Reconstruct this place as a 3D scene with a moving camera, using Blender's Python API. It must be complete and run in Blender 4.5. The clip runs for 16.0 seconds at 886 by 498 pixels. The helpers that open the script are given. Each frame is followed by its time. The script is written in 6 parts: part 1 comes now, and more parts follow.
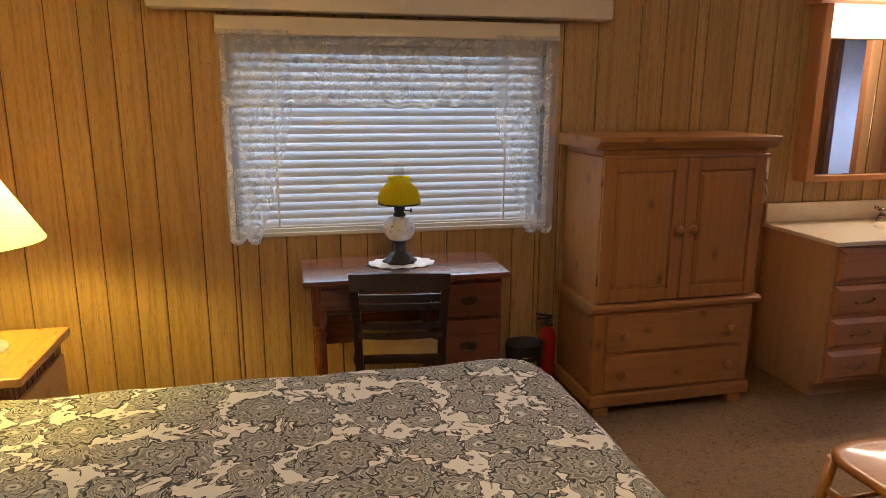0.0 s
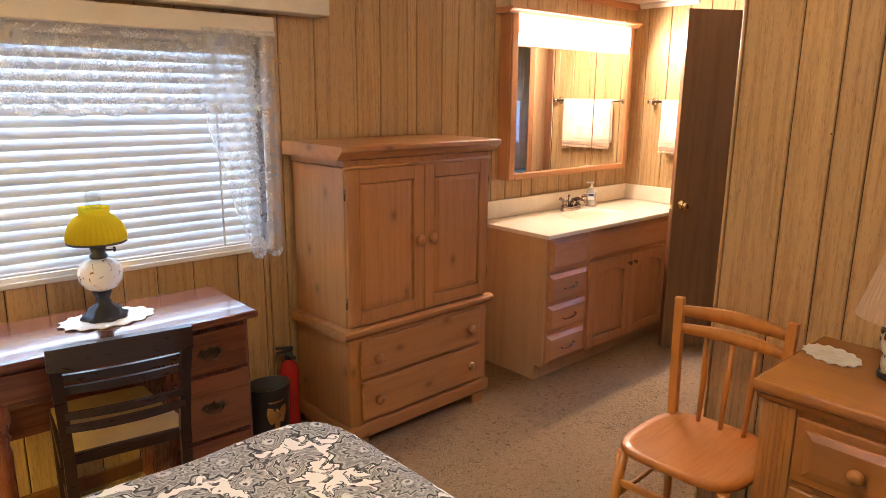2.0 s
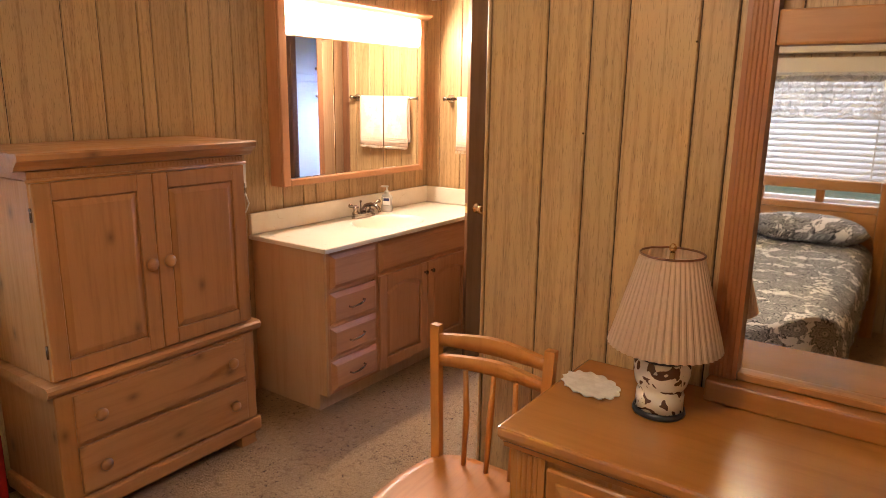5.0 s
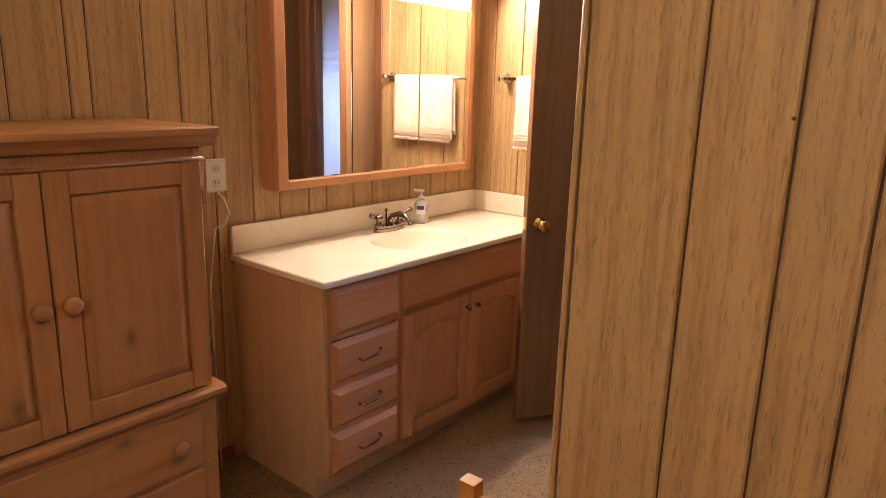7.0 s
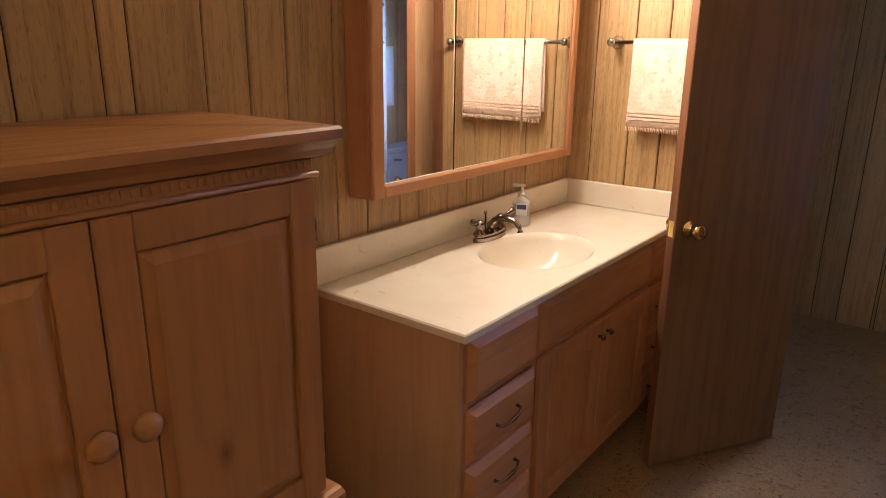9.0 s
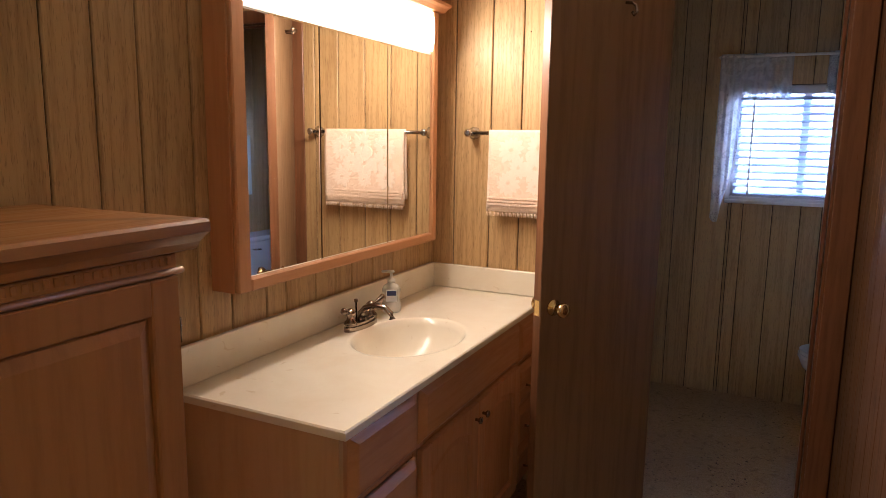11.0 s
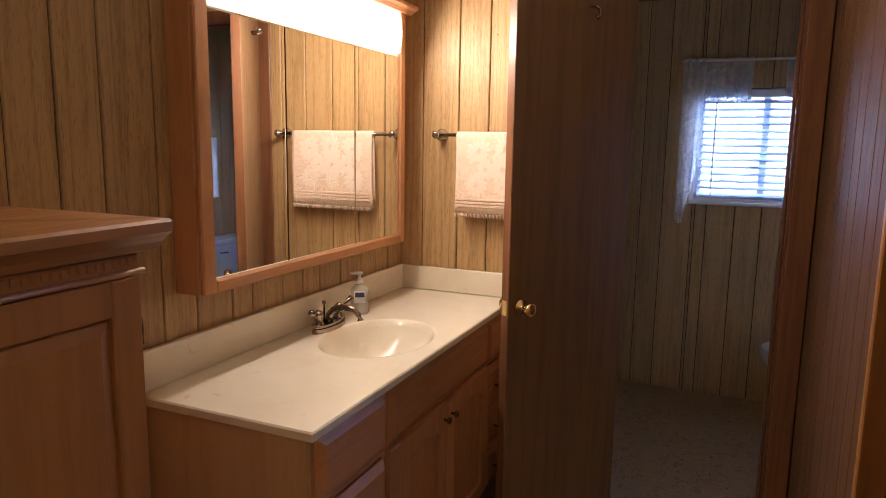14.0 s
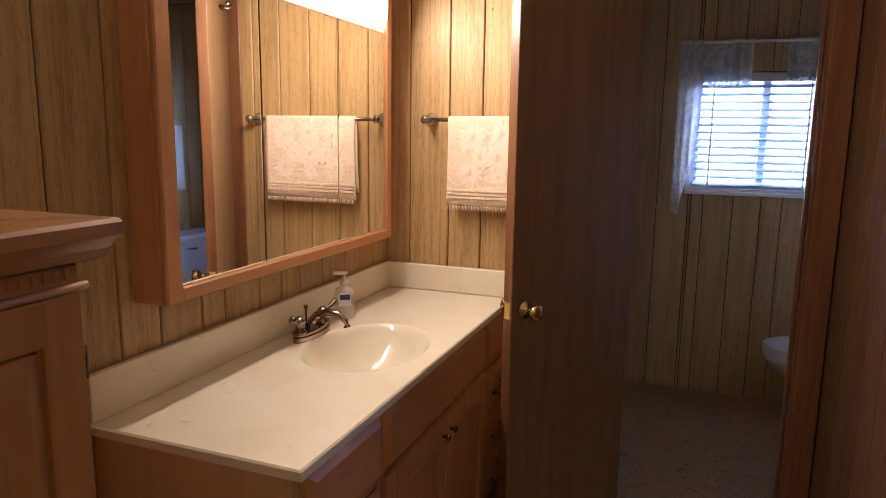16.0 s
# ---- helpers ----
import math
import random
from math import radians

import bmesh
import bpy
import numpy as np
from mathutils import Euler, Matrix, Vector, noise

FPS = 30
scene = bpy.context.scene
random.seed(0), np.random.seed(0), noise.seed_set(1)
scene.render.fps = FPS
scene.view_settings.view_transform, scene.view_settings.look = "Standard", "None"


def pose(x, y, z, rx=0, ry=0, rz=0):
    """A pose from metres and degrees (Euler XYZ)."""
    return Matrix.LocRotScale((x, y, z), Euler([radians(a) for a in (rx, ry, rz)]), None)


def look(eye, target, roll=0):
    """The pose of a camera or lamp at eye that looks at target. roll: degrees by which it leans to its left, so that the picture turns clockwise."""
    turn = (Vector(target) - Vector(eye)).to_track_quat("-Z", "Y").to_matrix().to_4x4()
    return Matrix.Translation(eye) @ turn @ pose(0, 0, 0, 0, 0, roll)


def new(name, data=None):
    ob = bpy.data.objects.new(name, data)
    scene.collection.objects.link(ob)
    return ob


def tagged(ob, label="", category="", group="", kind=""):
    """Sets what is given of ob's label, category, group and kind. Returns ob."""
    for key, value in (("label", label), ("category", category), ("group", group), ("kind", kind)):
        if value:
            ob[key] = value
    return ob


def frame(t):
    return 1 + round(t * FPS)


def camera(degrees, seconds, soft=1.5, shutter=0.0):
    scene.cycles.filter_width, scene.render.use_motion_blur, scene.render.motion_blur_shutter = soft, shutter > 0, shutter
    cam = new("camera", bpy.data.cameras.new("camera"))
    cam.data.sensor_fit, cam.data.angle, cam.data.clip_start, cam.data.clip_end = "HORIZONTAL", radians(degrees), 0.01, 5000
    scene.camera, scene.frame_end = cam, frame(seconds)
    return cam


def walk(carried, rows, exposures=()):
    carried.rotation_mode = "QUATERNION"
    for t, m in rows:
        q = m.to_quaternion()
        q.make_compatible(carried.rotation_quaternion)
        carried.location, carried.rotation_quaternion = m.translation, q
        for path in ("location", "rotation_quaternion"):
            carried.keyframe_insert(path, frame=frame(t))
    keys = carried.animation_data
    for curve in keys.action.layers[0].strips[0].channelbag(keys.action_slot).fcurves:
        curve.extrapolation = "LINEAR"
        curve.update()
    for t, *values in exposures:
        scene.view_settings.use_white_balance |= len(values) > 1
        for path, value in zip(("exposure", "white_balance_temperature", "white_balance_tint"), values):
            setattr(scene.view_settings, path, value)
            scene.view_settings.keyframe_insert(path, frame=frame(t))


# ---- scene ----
cam = camera(66.5, 16.0, soft=0.8)
# seconds, eye x y z, yaw, pitch, roll
ROWS = [
    (0, 0.179, 0.184, 1.474, -12.43, -12.85, 0.24),
    (0.5, 0.100, 0.308, 1.474, -23.58, -12.87, 0.37),
    (1, 0.057, 0.436, 1.481, -35.13, -12.85, 0.25),
    (1.5, 0.015, 0.594, 1.490, -40.80, -12.94, 0.77),
    (2, 0.011, 0.673, 1.497, -41.95, -12.83, 0.56),
    (2.5, 0.043, 0.717, 1.500, -42.59, -12.98, 1.06),
    (3, 0.038, 0.746, 1.502, -43.16, -12.78, 0.81),
    (3.5, 0.031, 0.759, 1.491, -45.03, -12.67, 0.54),
    (4, 0.144, 0.738, 1.491, -50.56, -12.97, 0.54),
    (4.5, 0.370, 0.672, 1.488, -53.92, -12.63, 0.72),
    (4.7, 0.437, 0.669, 1.489, -54.73, -12.81, 0.83),
    (6.8, 1.267, 1.097, 1.430, -51.75, -13.00, 0.87),
    (7, 1.307, 1.207, 1.421, -50.28, -13.47, 1.60),
    (7.5, 1.354, 1.426, 1.413, -49.22, -13.94, 0.50),
    (8, 1.453, 1.688, 1.412, -48.94, -15.42, 1.07),
    (8.5, 1.488, 1.846, 1.412, -49.04, -15.79, 0.50),
    (9, 1.488, 1.976, 1.434, -52.28, -16.47, 0.74),
    (9.5, 1.508, 1.997, 1.440, -62.22, -16.38, 0.20),
    (10, 1.506, 2.008, 1.445, -63.83, -15.27, 1.37),
    (10.2, 1.503, 2.012, 1.443, -63.94, -11.09, 1.11),
    (12.5, 1.469, 2.017, 1.429, -64.42, -8.35, 0.81),
    (13, 1.479, 2.015, 1.423, -64.87, -8.50, 0.85),
    (13.5, 1.482, 2.011, 1.430, -65.62, -8.68, 0.82),
    (14, 1.485, 2.003, 1.431, -66.73, -8.83, 0.93),
    (14.5, 1.496, 2.028, 1.421, -67.80, -8.80, 0.71),
    (15, 1.517, 2.062, 1.416, -68.41, -9.34, 0.55),
    (15.5, 1.594, 2.119, 1.425, -69.00, -9.27, 1.16),
    (16, 1.669, 2.162, 1.413, -69.20, -9.58, 0.81),
]
EXPOSURES = [  # seconds, stops, kelvin, tint
    (0.0, 0.22, 6450, 18), (0.5, 0.55, 6350, 17), (1.0, 1.0, 6150, 17), (1.5, 1.28, 6050, 17), (4.5, 1.28, 6000, 17), (7.0, 1.0, 5950, 17),
    (8.0, 0.85, 5850, 17), (9.0, 0.4, 5750, 15), (9.5, 0.28, 5700, 15), (10.0, 0.38, 5700, 15), (10.3, 0.3, 5700, 15), (12.4, 0.02, 5800, 16), (16.0, -0.05, 5800, 16)]
walk(cam, [(t, pose(x, y, z, 90 + pitch, 0, yaw) @ pose(0, 0, 0, 0, 0, roll)) for t, x, y, z, yaw, pitch, roll in ROWS], EXPOSURES)

# ---- light ----
world = bpy.data.worlds.new("sky")
scene.world = world
world.use_nodes = True
_wn = world.node_tree
_sky = _wn.nodes.new("ShaderNodeTexSky")
_sky.sky_type, _sky.sun_disc = "NISHITA", False
_sky.sun_elevation, _sky.sun_rotation = radians(48), radians(200)
_bg = _wn.nodes["Background"]
_bg.inputs["Strength"].default_value = 0.10
_wn.links.new(_sky.outputs["Color"], _bg.inputs["Color"])


def lamp(name, kind, m, watts, colour, size=0.1, size_y=0.0):
    data = bpy.data.lights.new(name, kind)
    data.energy, data.color = watts, colour
    if kind == "AREA":
        data.shape, data.size, data.size_y = "RECTANGLE", size, size_y or size
    elif kind == "SUN":
        data.angle = size
    else:
        data.shadow_soft_size = size
    ob = new(name, data)
    ob.matrix_basis = m
    return ob


lamp("sun", "SUN", look((0, 0, 9), (-2.5, -6, 0)), 2.0, (1.0, 0.95, 0.88), radians(0.5))
lamp("sky_window_1", "AREA", look((0.64, 3.52, 1.30), (0.64, 0, 1.15)), 18, (0.52, 0.74, 1.0), 1.45, 0.85)
lamp("sky_window_2", "AREA", look((-1.45, 1.45, 1.30), (0, 1.45, 1.2)), 11, (0.95, 0.97, 1.0), 1.1, 0.75)
lamp("sky_window_3", "AREA", look((5.82, 1.90, 1.45), (4.0, 1.9, 1.2)), 110, (0.42, 0.58, 1.0), 0.75, 0.75)
lamp("vanity_tube", "AREA", look((3.37, 3.205, 1.845), (3.37, 2.2, 1.45)), 18.5, (1.0, 0.82, 0.61), 1.0, 0.09)
# fill lamp added to brighten the bedroom; no ceiling source is known here
lamp("bedroom_fill", "POINT", pose(0.70, 1.25, 2.17), 27, (1.0, 0.79, 0.50), 0.12)
lamp("night_bulb", "POINT", pose(-0.86, 2.55, 1.13), 57, (1.0, 0.75, 0.12), 0.05)


# ---- materials ----
def shader(name, colour=(0.5, 0.5, 0.5), rough=0.5, metal=0.0, spec=0.5):
    m = bpy.data.materials.new(name)
    m.use_nodes = True
    nt = m.node_tree
    b = nt.nodes["Principled BSDF"]
    b.inputs["Base Color"].default_value = (*colour, 1)
    b.inputs["Roughness"].default_value, b.inputs["Metallic"].default_value = rough, metal
    b.inputs["Specular IOR Level"].default_value = spec
    return m, nt, b


def node(nt, kind, **kw):
    n = nt.nodes.new(kind)
    for key, value in kw.items():
        n.inputs[key.replace("_", " ")].default_value = value
    return n


def coords(nt, scale, by_object=True):
    """Object coordinates at a scale, shifted from object to object."""
    tc, mp = nt.nodes.new("ShaderNodeTexCoord"), nt.nodes.new("ShaderNodeMapping")
    mp.inputs["Scale"].default_value = scale
    nt.links.new(tc.outputs["Object"], mp.inputs["Vector"])
    if by_object:
        info, mul = nt.nodes.new("ShaderNodeObjectInfo"), nt.nodes.new("ShaderNodeVectorMath")
        mul.operation = "SCALE"
        mul.inputs[0].default_value = (37.0, 23.0, 51.0)
        nt.links.new(info.outputs["Random"], mul.inputs["Scale"])
        nt.links.new(mul.outputs[0], mp.inputs["Location"])
    return mp.outputs["Vector"]


def noise_tex(nt, vec, scale=1.0, detail=4.0, rough=0.55, distortion=0.0):
    n = node(nt, "ShaderNodeTexNoise", Scale=scale, Detail=detail, Roughness=rough, Distortion=distortion)
    nt.links.new(vec, n.inputs["Vector"])
    return n.outputs["Fac"]


def ramp(nt, fac, stops):
    r = nt.nodes.new("ShaderNodeValToRGB")
    el = r.color_ramp.elements
    while len(el) < len(stops):
        el.new(0.5)
    for e, (p, c) in zip(el, stops):
        e.position, e.color = p, (*c, 1)
    nt.links.new(fac, r.inputs["Fac"])
    return r.outputs["Color"]


def mix(nt, fac, a, b, mode="MIX"):
    m = nt.nodes.new("ShaderNodeMix")
    m.data_type, m.blend_type = "RGBA", mode
    for sock, v in ((m.inputs["Factor"], fac), (m.inputs["A"], a), (m.inputs["B"], b)):
        if isinstance(v, bpy.types.NodeSocket):
            nt.links.new(v, sock)
        elif isinstance(v, (int, float)):
            sock.default_value = v
        else:
            sock.default_value = (*v, 1)
    return m.outputs["Result"]


def math_node(nt, op, a, b=0.0):
    m = nt.nodes.new("ShaderNodeMath")
    m.operation = op
    for sock, v in zip(m.inputs, (a, b)):
        if isinstance(v, bpy.types.NodeSocket):
            nt.links.new(v, sock)
        else:
            sock.default_value = v
    return m.outputs[0]


def bump(nt, bsdf, height, strength=0.2, distance=0.002):
    b = node(nt, "ShaderNodeBump", Strength=strength, Distance=distance)
    nt.links.new(height, b.inputs["Height"])
    nt.links.new(b.outputs["Normal"], bsdf.inputs["Normal"])


def wood(name, dark, light, axis="z", grain=1.0, rough=0.42, knots=0.0, coat=0.0, spec=0.4, vary=0.10, relief=0.05, dashes=0.0, figure=0.26):
    """Grained wood: fine pores and broad cathedral figure along one axis; optional knots."""
    m, nt, b = shader(name, light, rough, 0, spec)
    k = {"x": (0.7, 22, 22), "y": (22, 0.7, 22), "z": (22, 22, 0.7)}[axis]
    fine = noise_tex(nt, coords(nt, tuple(v * (6.5 if v > 2 else 18.0) * grain for v in k)), 1.0, 4, 0.6)
    broad = noise_tex(nt, coords(nt, tuple(v * 0.55 * grain for v in k)), 1.0, 3, 0.45, 0.15)
    rings = math_node(nt, "FRACT", math_node(nt, "MULTIPLY", broad, 7.0))
    rings = math_node(nt, "MULTIPLY", math_node(nt, "ABSOLUTE", math_node(nt, "SUBTRACT", rings, 0.5)), 2.0)
    fac = math_node(nt, "ADD", math_node(nt, "MULTIPLY", fine, 1 - figure), math_node(nt, "MULTIPLY", rings, figure))
    col = ramp(nt, fac, [(0.24, dark), (0.56, light)])
    blot = noise_tex(nt, coords(nt, (1.7, 1.7, 1.7)), 1.0, 2)
    col = mix(nt, math_node(nt, "MULTIPLY", blot, 0.35), col, tuple(0.72 * c for c in light), "MIX")
    if dashes:
        where = {"x": (7, 120, 120), "y": (120, 7, 120), "z": (380, 380, 34)}[axis]
        dash = ramp(nt, noise_tex(nt, coords(nt, where), 1.0, 2, 0.5, 0.4), [(0.33, (1, 1, 1)), (0.41, (0, 0, 0))])
        col = mix(nt, math_node(nt, "MULTIPLY", dash, dashes), col, tuple(0.5 * c for c in dark))
    if knots:
        v, sep, com = nt.nodes.new("ShaderNodeTexVoronoi"), nt.nodes.new("ShaderNodeSeparateXYZ"), nt.nodes.new("ShaderNodeCombineXYZ")
        v.voronoi_dimensions = "2D"
        v.inputs["Scale"].default_value = 1.0
        nt.links.new(coords(nt, (4.2, 4.2, 4.2)), sep.inputs[0])
        along, wide = (sep.outputs[2], math_node(nt, "ADD", sep.outputs[0], sep.outputs[1])) if axis == "z" else (math_node(nt, "ADD", sep.outputs[0], sep.outputs[1]), sep.outputs[2])
        nt.links.new(wide, com.inputs[0])
        nt.links.new(math_node(nt, "MULTIPLY", along, 0.62), com.inputs[1])
        nt.links.new(com.outputs[0], v.inputs["Vector"])
        spot = ramp(nt, v.outputs["Distance"], [(0.0, (1, 1, 1)), (0.035, (0.6, 0.6, 0.6)), (0.085, (0.12, 0.12, 0.12)), (0.14, (0, 0, 0))])
        col = mix(nt, math_node(nt, "MULTIPLY", spot, knots), col, tuple(0.45 * c for c in dark))
    info = nt.nodes.new("ShaderNodeObjectInfo")
    hsv = nt.nodes.new("ShaderNodeHueSaturation")
    nt.links.new(col, hsv.inputs["Color"])
    nt.links.new(math_node(nt, "ADD", math_node(nt, "MULTIPLY", info.outputs["Random"], 2 * vary), 1 - vary), hsv.inputs["Value"])
    col = hsv.outputs["Color"]
    b.inputs["Coat Weight"].default_value, b.inputs["Coat Roughness"].default_value = coat, 0.07
    nt.links.new(col, b.inputs["Base Color"])
    if relief > 0.03:
        nt.links.new(ramp(nt, fine, [(0.3, (rough + 0.12,) * 3), (0.7, (rough - 0.06,) * 3)]), b.inputs["Roughness"])
    bump(nt, b, fac, relief, 0.001)
    return m


def mottled(name, a, b_col, scale=8.0, rough=0.5, metal=0.0, bump_by=0.1, spec=0.5, by_object=True):
    """A plain surface with faint cloudy variation and fine relief."""
    m, nt, b = shader(name, a, rough, metal, spec)
    n = noise_tex(nt, coords(nt, (scale,) * 3, by_object), 1.0, 5, 0.6)
    fine = noise_tex(nt, coords(nt, (scale * 14,) * 3, by_object), 1.0, 3)
    nt.links.new(ramp(nt, n, [(0.3, a), (0.72, b_col)]), b.inputs["Base Color"])
    nt.links.new(ramp(nt, n, [(0.3, (rough * 0.85,) * 3), (0.7, (min(1, rough * 1.15),) * 3)]), b.inputs["Roughness"])
    bump(nt, b, fine, bump_by, 0.001)
    return m


def carpet_material():
    """Cut and looped pile: clumps of tan and brown yarn with dark pits between them."""
    m, nt, b = shader("carpet", (0.3, 0.2, 0.13), 0.95, 0, 0.1)
    tuft = noise_tex(nt, coords(nt, (150, 150, 150), False), 1.0, 3, 0.8)
    clump = noise_tex(nt, coords(nt, (60, 60, 60), False), 1.0, 4, 0.7, 0.5)
    wide = noise_tex(nt, coords(nt, (1.8, 1.8, 1.8), False), 1.0, 4)
    base = ramp(nt, tuft, [(0.25, (0.30, 0.165, 0.065)), (0.5, (0.52, 0.315, 0.14)), (0.72, (0.66, 0.43, 0.21))])
    patch = noise_tex(nt, coords(nt, (4.5, 4.5, 4.5), False), 1.0, 3)
    pits = math_node(nt, "SUBTRACT", clump, math_node(nt, "MULTIPLY", math_node(nt, "SUBTRACT", patch, 0.5), 0.22))
    base = mix(nt, ramp(nt, pits, [(0.33, (1, 1, 1)), (0.40, (0, 0, 0))]), base, (0.085, 0.042, 0.020))
    pale = ramp(nt, pits, [(0.56, (0, 0, 0)), (0.66, (0.55, 0.55, 0.55))])
    base = mix(nt, pale, base, (0.66, 0.45, 0.24))
    knot = noise_tex(nt, coords(nt, (26, 26, 26), False), 1.0, 3, 0.6, 0.8)
    base = mix(nt, ramp(nt, knot, [(0.33, (0.45, 0.45, 0.45)), (0.45, (0, 0, 0))]), base, (0.22, 0.115, 0.045))
    base = mix(nt, math_node(nt, "MULTIPLY", wide, 0.35), base, (0.22, 0.145, 0.09))
    nt.links.new(base, b.inputs["Base Color"])
    bump(nt, b, math_node(nt, "ADD", tuft, math_node(nt, "MULTIPLY", clump, 2.0)), 1.0, 0.014)
    return m


def towel_material():
    """Peach terry with sculpted blossoms standing above the shorn ground."""
    m, nt, b = shader("peach_terry", (0.8, 0.64, 0.55), 0.95, 0, 0.1)
    loops = noise_tex(nt, coords(nt, (260, 260, 260)), 1.0, 2)
    petals = ramp(nt, noise_tex(nt, coords(nt, (34, 34, 34)), 1.0, 1, 0.4, 1.6), [(0.47, (0, 0, 0)), (0.53, (1, 1, 1))])
    nt.links.new(mix(nt, petals, (0.80, 0.605, 0.45), (0.82, 0.635, 0.49)), b.inputs["Base Color"])
    bump(nt, b, math_node(nt, "ADD", petals, math_node(nt, "MULTIPLY", loops, 0.5)), 0.55, 0.003)
    return m


def paisley_material(name="paisley_cotton"):
    """Printed cotton: petalled medallions and curled drops on cream and grey scrolls, outlined in charcoal."""
    m, nt, b = shader(name, (0.4, 0.38, 0.35), 0.85, 0, 0.2)
    sep, flat = nt.nodes.new("ShaderNodeSeparateXYZ"), nt.nodes.new("ShaderNodeCombineXYZ")
    nt.links.new(coords(nt, (1, 1, 1), False), sep.inputs[0])
    nt.links.new(math_node(nt, "SUBTRACT", sep.outputs[0], sep.outputs[2]), flat.inputs[0])
    nt.links.new(math_node(nt, "ADD", sep.outputs[1], math_node(nt, "MULTIPLY", sep.outputs[2], 0.7)), flat.inputs[1])
    warp = node(nt, "ShaderNodeTexNoise", Scale=15.0, Detail=2.0)
    nt.links.new(flat.outputs[0], warp.inputs["Vector"])
    add = nt.nodes.new("ShaderNodeVectorMath")
    add.operation = "MULTIPLY_ADD"
    nt.links.new(warp.outputs["Color"], add.inputs[0])
    add.inputs[1].default_value = (0.045, 0.045, 0.0)
    nt.links.new(flat.outputs[0], add.inputs[2])
    vec = add.outputs[0]

    def motif(scale, shift, petals, depth, swirl, drop):
        """Distance field of one figure a cell, with petals round it or drawn out into a drop."""
        moved = nt.nodes.new("ShaderNodeVectorMath")
        moved.operation = "ADD"
        nt.links.new(vec, moved.inputs[0])
        moved.inputs[1].default_value = (shift, 0.7 * shift, 0)
        v = nt.nodes.new("ShaderNodeTexVoronoi")
        v.voronoi_dimensions = "2D"
        v.inputs["Scale"].default_value, v.inputs["Randomness"].default_value = scale, 0.55
        nt.links.new(moved.outputs[0], v.inputs["Vector"])
        off, parts = nt.nodes.new("ShaderNodeVectorMath"), nt.nodes.new("ShaderNodeSeparateXYZ")
        off.operation = "SUBTRACT"
        nt.links.new(moved.outputs[0], off.inputs[0])
        nt.links.new(v.outputs["Position"], off.inputs[1])
        nt.links.new(off.outputs[0], parts.inputs[0])
        tint = nt.nodes.new("ShaderNodeSeparateColor")
        nt.links.new(v.outputs["Color"], tint.inputs[0])
        r = v.outputs["Distance"]
        ang = math_node(nt, "ADD", math_node(nt, "ARCTAN2", parts.outputs[1], parts.outputs[0]), math_node(nt, "MULTIPLY", tint.outputs[0], 6.283))
        ang = math_node(nt, "ADD", ang, math_node(nt, "MULTIPLY", r, swirl))
        wave = math_node(nt, "MULTIPLY", math_node(nt, "COSINE", math_node(nt, "MULTIPLY", ang, petals)), depth)
        lean = math_node(nt, "MULTIPLY", math_node(nt, "COSINE", ang), drop)
        return math_node(nt, "MULTIPLY", r, math_node(nt, "ADD", math_node(nt, "ADD", wave, lean), 1.0)), ang

    INK, GREY, PALE, CREAM_P = (0.045, 0.045, 0.052), (0.30, 0.298, 0.295), (0.50, 0.495, 0.485), (0.82, 0.81, 0.785)
    dots = nt.nodes.new("ShaderNodeTexVoronoi")
    dots.voronoi_dimensions = "2D"
    dots.inputs["Scale"].default_value = 64.0
    nt.links.new(vec, dots.inputs["Vector"])
    filler = ramp(nt, dots.outputs["Distance"], [(0.12, INK), (0.2, PALE), (0.42, GREY), (0.60, (0.09, 0.09, 0.095))])
    # scrolling ground: cream leaves with a dark edge over grey filigree
    leaf = noise_tex(nt, vec, 17.0, 2.0, 0.5, 1.9)
    ground_col = mix(nt, ramp(nt, leaf, [(0.455, (0, 0, 0)), (0.465, (1, 1, 1))]), filler, CREAM_P)
    ground_col = mix(nt, ramp(nt, leaf, [(0.437, (0, 0, 0)), (0.443, (1, 1, 1)), (0.458, (1, 1, 1)), (0.466, (0, 0, 0))]), ground_col, INK)

    def draw(field, under, k, inner):
        rings = ramp(nt, field, [(0.03 * k, INK), (0.05 * k, CREAM_P), (0.11 * k, PALE), (0.12 * k, INK), (0.14 * k, GREY), (0.21 * k, PALE), (0.22 * k, INK), (0.25 * k, INK),
                                 (0.26 * k, CREAM_P), (0.29 * k, GREY), (0.36 * k, GREY), (0.37 * k, INK), (0.385 * k, PALE), (0.43 * k, PALE), (0.44 * k, INK)])
        rings = mix(nt, inner, rings, filler)
        out = mix(nt, ramp(nt, field, [(0.455 * k, (1, 1, 1)), (0.465 * k, (0, 0, 0))]), under, rings)
        return mix(nt, ramp(nt, field, [(0.455 * k, (0, 0, 0)), (0.46 * k, (1, 1, 1)), (0.485 * k, (1, 1, 1)), (0.49 * k, (0, 0, 0))]), out, INK)

    drop, _ = motif(6.8, 3.1, 13, 0.07, 4.0, 0.58)
    col = draw(drop, ground_col, 0.70, 0.15)
    rose, _ = motif(4.7, 0.0, 13, 0.10, 1.0, 0.12)
    col = draw(rose, col, 0.74, 0.36)
    nt.links.new(col, b.inputs["Base Color"])
    weave = noise_tex(nt, coords(nt, (260, 260, 260), False), 1.0, 2)
    bump(nt, b, weave, 0.25, 0.001)
    return m


